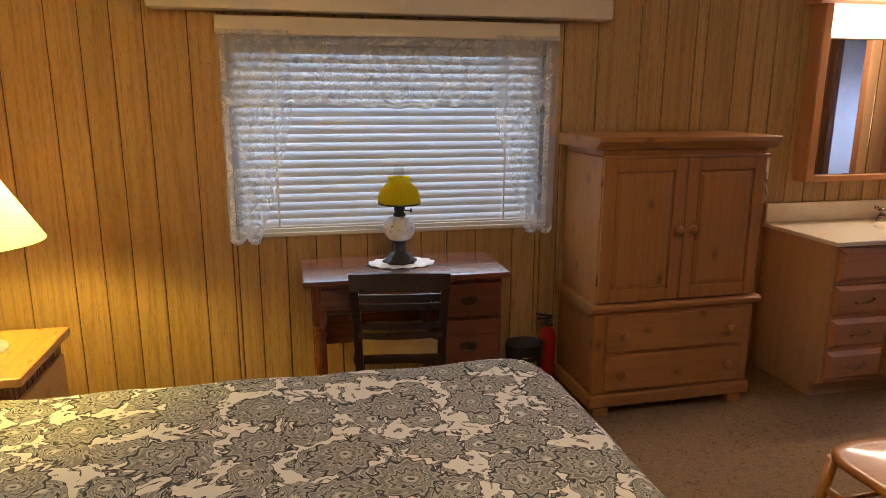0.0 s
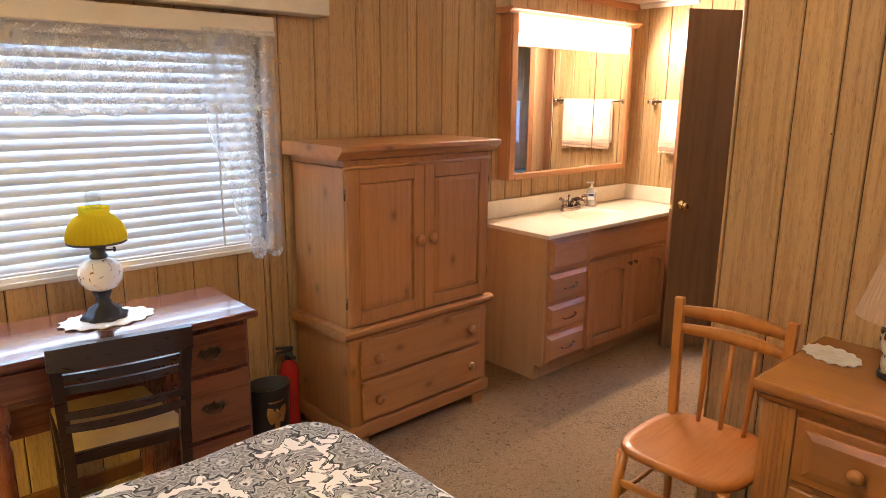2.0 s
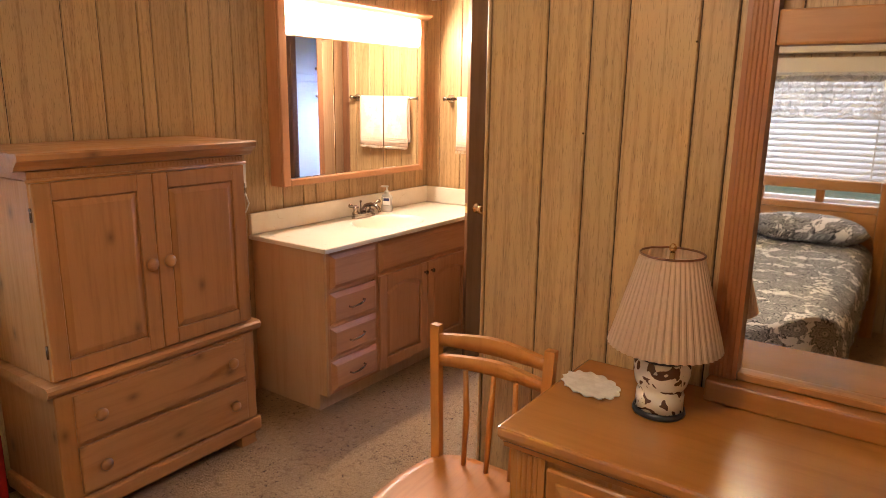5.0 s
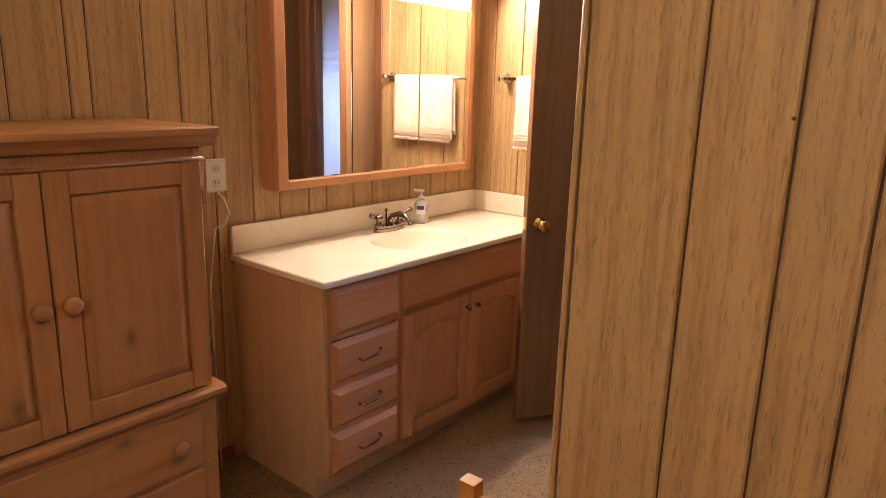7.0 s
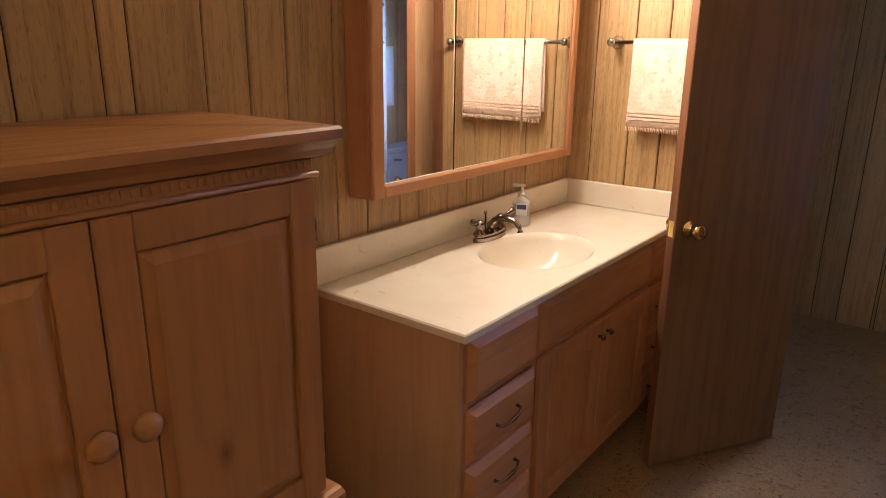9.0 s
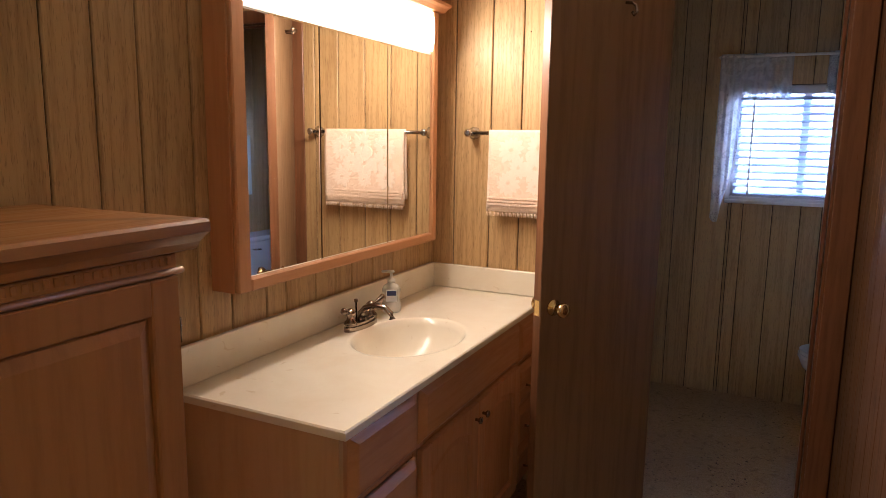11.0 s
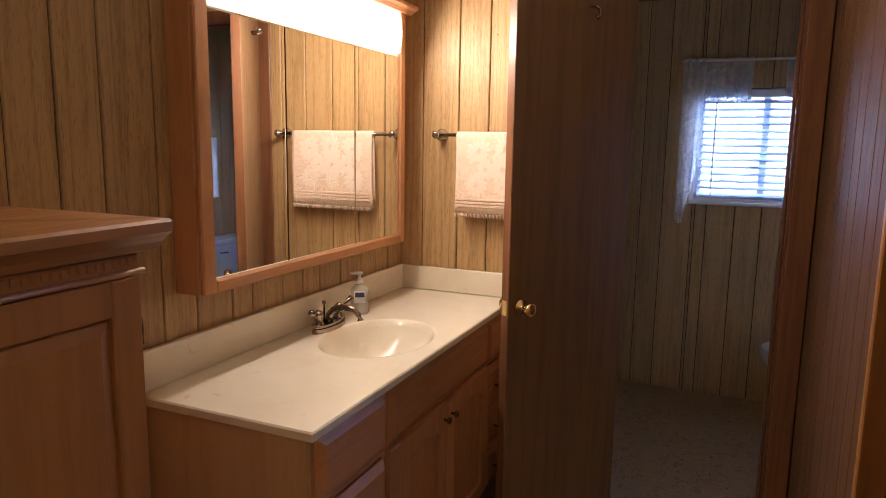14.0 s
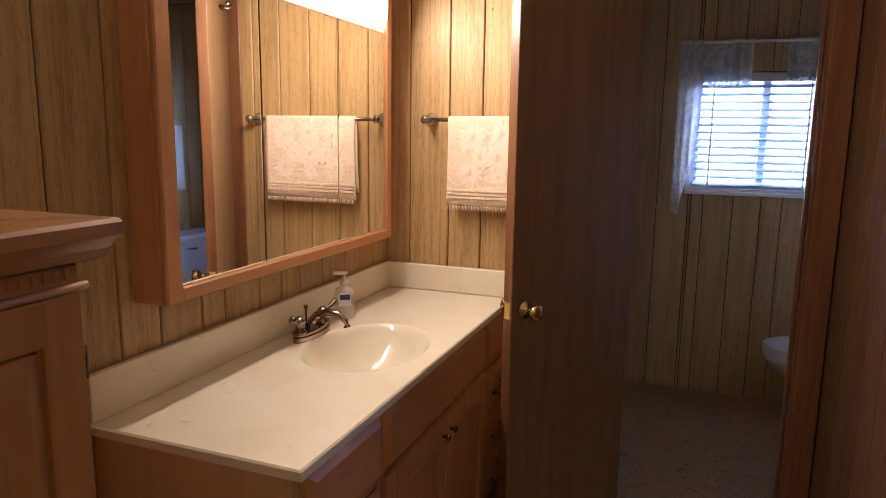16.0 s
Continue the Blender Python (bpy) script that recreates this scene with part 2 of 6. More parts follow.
def lace_material(name="lace", density=0.34, ground_weave=0.1):
    m, nt, b = shader(name, (0.86, 0.84, 0.80), 0.9, 0, 0.1)
    v = nt.nodes.new("ShaderNodeTexVoronoi")
    v.feature = "DISTANCE_TO_EDGE"
    v.inputs["Scale"].default_value = 90.0
    vec = coords(nt, (1, 1, 1), False)
    nt.links.new(vec, v.inputs["Vector"])
    mesh_fac = ramp(nt, v.outputs["Distance"], [(0.07, (1, 1, 1)), (0.12, (0, 0, 0))])
    flower = ramp(nt, noise_tex(nt, vec, 17, 2, 0.5, 1.2), [(0.50, (0, 0, 0)), (0.54, (1, 1, 1))])
    fac = math_node(nt, "MAXIMUM", mesh_fac, math_node(nt, "MULTIPLY", flower, 0.8))
    tr, trl, mx, mx2 = (nt.nodes.new(k) for k in ("ShaderNodeBsdfTransparent", "ShaderNodeBsdfTranslucent", "ShaderNodeMixShader", "ShaderNodeMixShader"))
    trl.inputs["Color"].default_value = (0.85, 0.85, 0.84, 1)
    mx2.inputs[0].default_value = 0.4
    nt.links.new(b.outputs[0], mx2.inputs[1])
    nt.links.new(trl.outputs[0], mx2.inputs[2])
    nt.links.new(math_node(nt, "ADD", math_node(nt, "MULTIPLY", fac, density * (1 - ground_weave)), density * ground_weave), mx.inputs[0])
    nt.links.new(tr.outputs[0], mx.inputs[1])
    nt.links.new(mx2.outputs[0], mx.inputs[2])
    nt.links.new(mx.outputs[0], nt.nodes["Material Output"].inputs["Surface"])
    return m


def marble_material():
    """Cream moulded marble with soft clouds and a few faint amber stains."""
    m, nt, b = shader("cultured_marble", (0.8, 0.73, 0.62), 0.16)
    cloud = noise_tex(nt, coords(nt, (6, 6, 6), False), 1.0, 5, 0.6, 0.6)
    stain = noise_tex(nt, coords(nt, (13, 13, 22), False), 1.0, 3, 0.5, 1.5)
    col = ramp(nt, cloud, [(0.35, (0.82, 0.742, 0.60)), (0.7, (0.77, 0.672, 0.52))])
    col = mix(nt, ramp(nt, stain, [(0.67, (0, 0, 0)), (0.73, (0.4, 0.4, 0.4))]), col, (0.55, 0.40, 0.21))
    nt.links.new(col, b.inputs["Base Color"])
    nt.links.new(ramp(nt, cloud, [(0.3, (0.12,) * 3), (0.7, (0.22,) * 3)]), b.inputs["Roughness"])
    return m


def glow(name, colour, strength):
    m, nt, b = shader(name, colour, 0.6)
    b.inputs["Emission Color"].default_value = (*colour, 1)
    b.inputs["Emission Strength"].default_value = strength
    return m


def shade_material(name, colour, strength, trans=0.5):
    """Lamp-shade cloth that lets its bulb's light through."""
    m, nt, b = shader(name, colour, 0.85, 0, 0.2)
    t, mx = nt.nodes.new("ShaderNodeBsdfTranslucent"), nt.nodes.new("ShaderNodeMixShader")
    t.inputs["Color"].default_value = (*colour, 1)
    mx.inputs[0].default_value = trans
    nt.links.new(b.outputs[0], mx.inputs[1])
    nt.links.new(t.outputs[0], mx.inputs[2])
    nt.links.new(mx.outputs[0], nt.nodes["Material Output"].inputs["Surface"])
    bump(nt, b, noise_tex(nt, coords(nt, (300, 300, 300)), 1.0, 2), 0.2, 0.001)
    return m


def thin_glass(name):
    """Very thin clear glass: mostly see-through with a gloss."""
    m, nt, b = shader(name, (1, 1, 1), 0.03)
    tr, gl, mx = (nt.nodes.new(k) for k in ("ShaderNodeBsdfTransparent", "ShaderNodeBsdfGlossy", "ShaderNodeMixShader"))
    gl.inputs["Roughness"].default_value = 0.04
    tr.inputs["Color"].default_value = (0.93, 0.94, 0.94, 1)
    mx.inputs[0].default_value = 0.10
    nt.links.new(tr.outputs[0], mx.inputs[1])
    nt.links.new(gl.outputs[0], mx.inputs[2])
    nt.links.new(mx.outputs[0], nt.nodes["Material Output"].inputs["Surface"])
    return m


def glass_material(name="glass", colour=(1, 1, 1), rough=0.0):
    m, nt, b = shader(name, colour, rough)
    b.inputs["Transmission Weight"].default_value = 1.0
    b.inputs["IOR"].default_value = 1.45
    return m


def vine_ceramic():
    """White glaze with brown brushed leaves and bands."""
    m, nt, b = shader("painted_ceramic", (0.8, 0.78, 0.7), 0.12)
    vec = coords(nt, (1, 1, 1), False)
    leaf = ramp(nt, noise_tex(nt, vec, 24, 1, 0.4, 2.2), [(0.535, (0, 0, 0)), (0.56, (1, 1, 1))])
    nt.links.new(mix(nt, leaf, (0.74, 0.70, 0.60), (0.10, 0.05, 0.03)), b.inputs["Base Color"])
    return m


def flower_porcelain():
    m, nt, b = shader("painted_porcelain", (0.8, 0.78, 0.72), 0.15)
    vec = coords(nt, (1, 1, 1), False)
    spray = ramp(nt, noise_tex(nt, vec, 42, 2, 0.5, 1.0), [(0.60, (0, 0, 0)), (0.63, (1, 1, 1))])
    hue = ramp(nt, noise_tex(nt, vec, 30, 1), [(0.4, (0.30, 0.14, 0.05)), (0.6, (0.45, 0.30, 0.12))])
    nt.links.new(mix(nt, spray, (0.82, 0.80, 0.74), hue), b.inputs["Base Color"])
    return m


PANEL = wood("panel_wood", (0.345, 0.20, 0.08), (0.53, 0.34, 0.152), "z", 1.3, 0.42, 0.0, 0.0, 0.4, 0.08, 0.2, 0.5, 0.30)
BACKING = mottled("groove_dark", (0.07, 0.036, 0.016), (0.09, 0.046, 0.02), 5, 0.8)
PINE = wood("stained_pine_upright", (0.365, 0.152, 0.042), (0.45, 0.198, 0.058), "z", 0.6, 0.36, 1.0, 0, 0.45, 0.04)
PINE_X = wood("stained_pine_across", (0.365, 0.152, 0.042), (0.45, 0.198, 0.058), "x", 0.6, 0.36, 1.0, 0, 0.45, 0.04)
OAK = wood("vanity_wood_upright", (0.48, 0.215, 0.088), (0.56, 0.270, 0.118), "z", 0.6, 0.46, 0, 0, 0.45, 0.05)
OAK_X = wood("vanity_wood_across", (0.48, 0.215, 0.088), (0.56, 0.270, 0.118), "x", 0.6, 0.46, 0, 0, 0.45, 0.05)
SIDE = wood("vanity_side_wood", (0.53, 0.31, 0.15), (0.60, 0.37, 0.19), "z", 0.5, 0.5)
HONEY = wood("honey_pine", (0.45, 0.20, 0.055), (0.54, 0.26, 0.08), "y", 0.6, 0.30, 0.5, 0.3)
HONEY_Z = wood("honey_pine_upright", (0.32, 0.12, 0.027), (0.45, 0.195, 0.045), "z", 0.6, 0.3, 0.3)
CHAIR_W = wood("orange_beech", (0.45, 0.165, 0.024), (0.53, 0.21, 0.034), "z", 0.6, 0.34, 0, 0.25)
CHAIR_X = wood("orange_beech_seat", (0.42, 0.142, 0.019), (0.49, 0.175, 0.025), "x", 0.6, 0.36, 0, 0.2)
MAHOG = wood("mahogany_across", (0.085, 0.022, 0.010), (0.17, 0.05, 0.022), "x", 0.7, 0.16, 0, 1.0, 0.6)
MAHOG_Z = wood("mahogany_upright", (0.085, 0.022, 0.010), (0.16, 0.048, 0.022), "z", 0.7, 0.25)
EBONY = wood("dark_stained_wood", (0.022, 0.010, 0.007), (0.034, 0.015, 0.010), "x", 0.7, 0.30, 0, 0.3)
DOOR_W = wood("dark_door_veneer", (0.19, 0.108, 0.052), (0.265, 0.152, 0.076), "z", 0.5, 0.40)
TRIM_W = wood("dark_trim_wood", (0.13, 0.050, 0.021), (0.21, 0.088, 0.038), "z", 0.6, 0.33)
CARPET = carpet_material()
PAISLEY = paisley_material()
LACE = lace_material("lace", 0.34, 0.3)
LACE_THICK = lace_material("close_lace", 0.72)
LACE_SHEER = lace_material("sheer_lace", 0.62, 0.6)
WHITE = mottled("white_paint", (0.78, 0.75, 0.69), (0.72, 0.69, 0.62), 3, 0.45)
CREAM = mottled("cream_fabric", (0.74, 0.66, 0.52), (0.68, 0.60, 0.46), 6, 0.8, 0, 0.3)
CEIL = mottled("ceiling_white", (0.75, 0.72, 0.66), (0.70, 0.67, 0.60), 9, 0.9, 0, 0.5)
SLAT = mottled("blind_slat_white", (0.64, 0.63, 0.62), (0.60, 0.59, 0.58), 4, 0.4)
# thin white slats, with their blue-grey backlit shade put into the colour
SLAT_BACKLIT = shade_material("thin_backlit_slat", (0.46, 0.50, 0.60), 0, 0.10)
MARBLE = marble_material()
PORCELAIN = mottled("white_porcelain", (0.82, 0.82, 0.80), (0.79, 0.79, 0.77), 3, 0.1, 0, 0.0)
CHROME = mottled("brushed_nickel", (0.62, 0.60, 0.57), (0.55, 0.53, 0.5), 20, 0.2, 1.0, 0.02)
BRONZE = mottled("antique_pewter", (0.34, 0.27, 0.22), (0.26, 0.20, 0.16), 25, 0.22, 1.0, 0.03)
BRASS = mottled("brass", (0.75, 0.55, 0.25), (0.66, 0.46, 0.2), 20, 0.2, 1.0, 0.02)
IRON = mottled("black_iron", (0.03, 0.032, 0.036), (0.05, 0.05, 0.055), 20, 0.35, 0.6, 0.2)
AGED_BRASS = mottled("aged_brass", (0.11, 0.065, 0.032), (0.06, 0.034, 0.018), 25, 0.4, 0.8, 0.1)
BLACK = mottled("black_plastic", (0.018, 0.018, 0.018), (0.03, 0.03, 0.03), 15, 0.35)
RED = mottled("red_enamel", (0.55, 0.025, 0.02), (0.46, 0.02, 0.018), 9, 0.22)
YELLOW = shade_material("yellow_glass", (0.86, 0.72, 0.03), 0, 0.45)
PLEAT = shade_material("pleated_tan_cloth", (0.86, 0.71, 0.55), 0, 0.45)
LIT = shade_material("lit_cream_shade", (0.85, 0.72, 0.48), 0, 0.65)
TOWEL = towel_material()
SEATPAD = mottled("yellow_seat_vinyl", (0.62, 0.42, 0.16), (0.52, 0.34, 0.12), 10, 0.5, 0, 0.3)
GLASS = thin_glass("clear_glass")
MIRROR, _, _mb = shader("mirror_silver", (0.88, 0.88, 0.87), 0.02, 1.0)
TUBE = glow("lit_diffuser", (1.0, 0.84, 0.62), 9.0)
VINES = vine_ceramic()
FLOWERS = flower_porcelain()
OUT_GREEN = mottled("garden_green", (0.07, 0.10, 0.04), (0.12, 0.15, 0.07), 0.4, 0.9)


# ---- mesh tools ----
def box(x0, x1, y0, y1, z0, z1, bev=0.002, bm=None):
    """A bevelled block, added to bm when one is given."""
    out = bm or bmesh.new()
    made = bmesh.ops.create_cube(out, size=1.0)["verts"]
    lo, hi = Vector((min(x0, x1), min(y0, y1), min(z0, z1))), Vector((max(x0, x1), max(y0, y1), max(z0, z1)))
    for v in made:
        v.co = Vector([lo[i] + (v.co[i] + 0.5) * (hi[i] - lo[i]) for i in range(3)])
    if bev > 0:
        bev = min(bev, 0.45 * min(hi - lo))
        edges = list({e for v in made for e in v.link_edges})
        bmesh.ops.bevel(out, geom=edges, offset=bev, segments=2 if bev > 0.004 else 1, affect="EDGES", profile=0.6)
    return out


def prism(points, to3d, a, b, bm=None):
    """A closed outline swept straight from a to b; to3d(u, v, w) gives the place."""
    out = bm or bmesh.new()
    ends = [[out.verts.new(to3d(u, v, w)) for u, v in points] for w in (a, b)]
    n = len(points)
    for i in range(n):
        out.faces.new((ends[0][i], ends[0][(i + 1) % n], ends[1][(i + 1) % n], ends[1][i]))
    out.faces.new(ends[0][::-1])
    out.faces.new(ends[1])
    bmesh.ops.recalc_face_normals(out, faces=out.faces[:])
    return out


def lathe(profile, x=0.0, y=0.0, seg=28, flute=0.0, flutes=0, bm=None, axis="z"):
    """Turned shape from (radius, height) pairs."""
    out = bm or bmesh.new()
    rings = []
    for r, z in profile:
        ring = []
        for i in range(seg):
            a = 2 * math.pi * i / seg
            rr = r * (1 + flute * math.cos(flutes * a)) if flutes else r
            c, s = rr * math.cos(a), rr * math.sin(a)
            ring.append(out.verts.new({"z": (x + c, y + s, z), "y": (x + c, z, y + s), "x": (z, x + c, y + s)}[axis]))
        rings.append(ring)
    for lo, hi in zip(rings, rings[1:]):
        for i in range(seg):
            out.faces.new((lo[i], lo[(i + 1) % seg], hi[(i + 1) % seg], hi[i]))
    out.faces.new(rings[0][::-1])
    out.faces.new(rings[-1])
    bmesh.ops.recalc_face_normals(out, faces=out.faces[:])
    for f in out.faces:
        f.smooth = len(f.verts) == 4
    return out


def tube(points, radius, seg=10, bm=None):
    """A round bar along points; radius may be one number or one for each point."""
    out = bm or bmesh.new()
    pts = [Vector(p) for p in points]
    rad = [radius] * len(pts) if isinstance(radius, (int, float)) else radius
    rings = []
    up = Vector((0.13, 0.29, 0.95)).normalized()
    for i, p in enumerate(pts):
        d = (pts[min(i + 1, len(pts) - 1)] - pts[max(i - 1, 0)]).normalized()
        u = d.cross(up)
        u = u.normalized() if u.length > 1e-3 else d.orthogonal().normalized()
        v = d.cross(u)
        rings.append([out.verts.new(p + rad[i] * (math.cos(2 * math.pi * k / seg) * u + math.sin(2 * math.pi * k / seg) * v)) for k in range(seg)])
    for lo, hi in zip(rings, rings[1:]):
        for k in range(seg):
            f = out.faces.new((lo[k], lo[(k + 1) % seg], hi[(k + 1) % seg], hi[k]))
            f.smooth = True
    out.faces.new(rings[0][::-1])
    out.faces.new(rings[-1])
    bmesh.ops.recalc_face_normals(out, faces=out.faces[:])
    return out


def sheet(fn, nu, nv, thick=0.0, bm=None):
    """A surface fn(u, v), u and v from 0 to 1, with a thickness."""
    out = bm or bmesh.new()
    vs = [[out.verts.new(fn(i / nu, j / nv)) for j in range(nv + 1)] for i in range(nu + 1)]
    for i in range(nu):
        for j in range(nv):
            f = out.faces.new((vs[i][j], vs[i + 1][j], vs[i + 1][j + 1], vs[i][j + 1]))
            f.smooth = True
    if thick:
        bmesh.ops.recalc_face_normals(out, faces=out.faces[:])
        bmesh.ops.solidify(out, geom=out.faces[:], thickness=thick)
        for f in out.faces:
            f.smooth = True
    return out


def mesh_object(name, bm, material):
    me = bpy.data.meshes.new(name)
    bm.to_mesh(me)
    bm.free()
    me.materials.append(material)
    return new(name, me)


def part(name, bm, material, parent, label=""):
    ob = mesh_object(name, bm, material)
    ob.parent = parent
    return tagged(ob, label)


def thing(name, m, label, category, group=""):
    ob = new(name)
    ob.empty_display_size = 0.05
    ob.matrix_basis = m
    return tagged(ob, label, category, group)


def single(name, bm, material, label, category, group="", m=None):
    ob = mesh_object(name, bm, material)
    if m is not None:
        ob.matrix_basis = m
    return tagged(ob, label, category, group)


def structure(name, bm, material, label=""):
    return tagged(mesh_object(name, bm, material), label, kind="structure")


# ---- the rooms ----
H = 2.30          # ceiling
NORTH, EAST, FAR, WEST, SOUTH, PART, PART_END = 3.33, 4.10, 5.62, -1.25, -0.80, 2.25, 1.718


def wall_blocks(spans, holes, place):
    """Blocks of a wall round its holes. spans: a0, a1, z0, z1; holes the same; place(a0, a1, z0, z1) gives box limits."""
    a0, a1, z0, z1 = spans
    bm = bmesh.new()
    cur = a0
    for h0, h1, k0, k1 in sorted(holes):
        if h0 > cur:
            box(*place(cur, h0, z0, z1), 0, bm)
        if k0 > z0:
            box(*place(h0, h1, z0, k0), 0, bm)
        if k1 < z1:
            box(*place(h0, h1, k1, z1), 0, bm)
        cur = h1
    if cur < a1:
        box(*place(cur, a1, z0, z1), 0, bm)
    return bm


def planks(parent, grooves, z0, z1, to3d, holes=(), depth=0.007, material=None):
    """Vertical boards between grooves, each with eased edges, standing proud of the backing."""
    for a, b in zip(grooves, grooves[1:]):
        spans = [(a, b, z0, z1)]
        for h0, h1, k0, k1 in holes:
            cut = []
            for s0, s1, c0, c1 in spans:
                if s1 <= h0 or s0 >= h1 or c1 <= k0 or c0 >= k1:
                    cut.append((s0, s1, c0, c1))
                    continue
                if s0 < h0:
                    cut.append((s0, h0, c0, c1))
                if s1 > h1:
                    cut.append((h1, s1, c0, c1))
                if c0 < k0:
                    cut.append((max(s0, h0), min(s1, h1), c0, k0))
                if c1 > k1:
                    cut.append((max(s0, h0), min(s1, h1), k1, c1))
            spans = cut
        for s0, s1, c0, c1 in spans:
            if s1 - s0 < 0.008 or c1 - c0 < 0.008:
                continue
            g, e = 0.0021, 0.003
            outline = [(s0 + g, 0), (s0 + g, depth - e), (s0 + g + e, depth), (s1 - g - e, depth), (s1 - g, depth - e), (s1 - g, 0)]
            part("plank", prism(outline, to3d, c0, c1), material or PANEL, parent)


def random_grooves(a0, a1, seed):
    rng, out = random.Random(seed), [a0]
    widths = [0.10, 0.135, 0.165, 0.12, 0.20, 0.14]
    while out[-1] < a1 - 0.22:
        out.append(out[-1] + rng.choice(widths))
    return out + [a1]


WIN1 = (-0.09, 1.37, 0.85, 1.74)
WIN2 = (0.75, 2.15, 0.80, 1.70)
WIN3 = (1.58, 2.225, 1.13, 1.76)
DOORWAY = (1.815, 2.42, 0.0, 1.98)

floor = structure("floor", box(WEST - 0.1, FAR + 0.1, SOUTH - 0.1, NORTH + 0.1, -0.06, 0.0, 0), CARPET, "tan and brown sculpted carpet with worn specks")
ceiling = structure("ceiling", box(WEST - 0.1, FAR + 0.1, SOUTH - 0.1, NORTH + 0.1, H, H + 0.05, 0), CEIL, "off-white ceiling board")

wall_north = structure("wall_north", wall_blocks((WEST - 0.1, FAR + 0.1, 0, H), [WIN1], lambda a, b, c, d: (a, b, NORTH, NORTH + 0.12, c, d)), BACKING, "wood-grain panelled wall with dark vertical grooves")
wall_west = structure("wall_west", wall_blocks((SOUTH, NORTH, 0, H), [WIN2], lambda a, b, c, d: (WEST - 0.12, WEST, a, b, c, d)), BACKING, "wood-grain panelled wall behind the bed")
wall_south = structure("wall_south", box(WEST - 0.1, PART, SOUTH - 0.1, SOUTH, 0, H, 0), BACKING, "wood-grain panelled wall")
wall_partition = structure("wall_partition", box(PART, PART + 0.09, SOUTH, PART_END, 0, H, 0), BACKING, "panelled partition wall behind the dresser")
wall_hall = structure("wall_hall", box(2.93, EAST, 1.70, 1.738, 0, H, 0), BACKING, "thin reddish panelled closet front in the short hall")
wall_closet = structure("wall_closet", box(PART + 0.09, EAST, 0.87, 0.95, 0, H, 0), BACKING, "dark back wall of the closet")
wall_bath = structure("wall_bath", wall_blocks((0.95, NORTH, 0, H), [DOORWAY], lambda a, b, c, d: (EAST, EAST + 0.09, a, b, c, d)), BACKING, "panelled wall between vanity and bathroom")
wall_far = structure("wall_far", wall_blocks((0.95, NORTH, 0, H), [WIN3], lambda a, b, c, d: (FAR, FAR + 0.12, a, b, c, d)), BACKING, "panelled bathroom window wall")
wall_bath_south = structure("wall_bath_south", box(EAST + 0.09, FAR, 0.95, 1.05, 0, H, 0), BACKING, "panelled bathroom wall behind the toilet")

# ground and greenery outside the windows
DAYLIGHT = glow("hazy_daylight", (0.72, 0.86, 1.0), 5.0)
structure("backdrop", box(FAR + 3.0, FAR + 3.05, -1.5, 5.5, -0.6, 4.5, 0), DAYLIGHT, "pale bright haze outside the bathroom window")
ground = structure("ground", box(-60, 60, -60, 60, -0.75, -0.65, 0), OUT_GREEN, "mown grass outside")


def window_unit(name, hole, place, label, mullion=None):
    """Frame, sash bars and panes of a sliding window; place(a0, a1, d0, d1, z0, z1) gives box limits."""
    a0, a1, z0, z1 = hole
    ob = structure(name, box(*place(a0, a1, 0.0, 0.10, z0, z0 + 0.02), 0.002), WHITE, label)
    frame_bm = bmesh.new()
    for s0, s1, c0, c1 in ((a0, a0 + 0.035, z0, z1), (a1 - 0.035, a1, z0, z1), (a0, a1, z1 - 0.035, z1), (a0, a1, z0 + 0.02, z0 + 0.05), (a0, a1, z1 - 0.05, z1 - 0.036)) + (((mullion - 0.02, mullion + 0.02, z0, z1),) if mullion else ()):
        box(*place(s0, s1, 0.055, 0.10, c0, c1), 0.002, frame_bm)
    part("window_frame", frame_bm, WHITE, ob)
    for s0, s1 in ((a0 + 0.03, mullion - 0.015), (mullion + 0.015, a1 - 0.03)) if mullion else ((a0 + 0.03, a1 - 0.03),):
        pane = part("pane", box(*place(s0, s1, 0.074, 0.078, z0 + 0.04, z1 - 0.03), 0), GLASS, ob)
        pane.visible_shadow = False
    return ob


window_1 = window_unit("window_1", WIN1, lambda a, b, d0, d1, c, d: (a, b, NORTH + d0, NORTH + d1, c, d), "wide white-framed bedroom window")
window_2 = window_unit("window_2", WIN2, lambda a, b, d0, d1, c, d: (WEST - d1, WEST - d0, a, b, c, d), "white-framed window above the bed's head")
window_3 = window_unit("window_3", WIN3, lambda a, b, d0, d1, c, d: (FAR + d0, FAR + d1, a, b, c, d), "small white-framed bathroom window", 1.875)


def strip(name, bm, material, label):
    return structure(name, bm, material, label)


def moulding(a, b, to3d, s=1.0):
    """A crown profile swept from a to b."""
    prof = [(0, 0), (0.012, 0), (0.016, 0.012), (0.03, 0.03), (0.04, 0.048), (0.042, 0.055), (0, 0.055)]
    return prism([(u * s, v * s) for u, v in prof], to3d, a, b)


structure("soffit", box(2.60, EAST, 2.885, NORTH, 2.088, H, 0.002), CEIL, "white dropped soffit over the vanity")
strip("trim", moulding(2.60, EAST - 0.008, lambda u, v, w: (w, NORTH - 0.008 - u, 2.053 + v), 0.62), OAK_X, "reddish wooden crown moulding")
strip("trim", moulding(2.885, NORTH - 0.04, lambda u, v, w: (EAST - 0.008 - u, w, 2.058 + v), 0.52), WHITE, "white painted crown moulding")
strip("baseboard", box(WEST + 0.01, 2.62, NORTH - 0.02, NORTH - 0.0075, 0, 0.06, 0.004), TRIM_W, "low brown wooden baseboard")

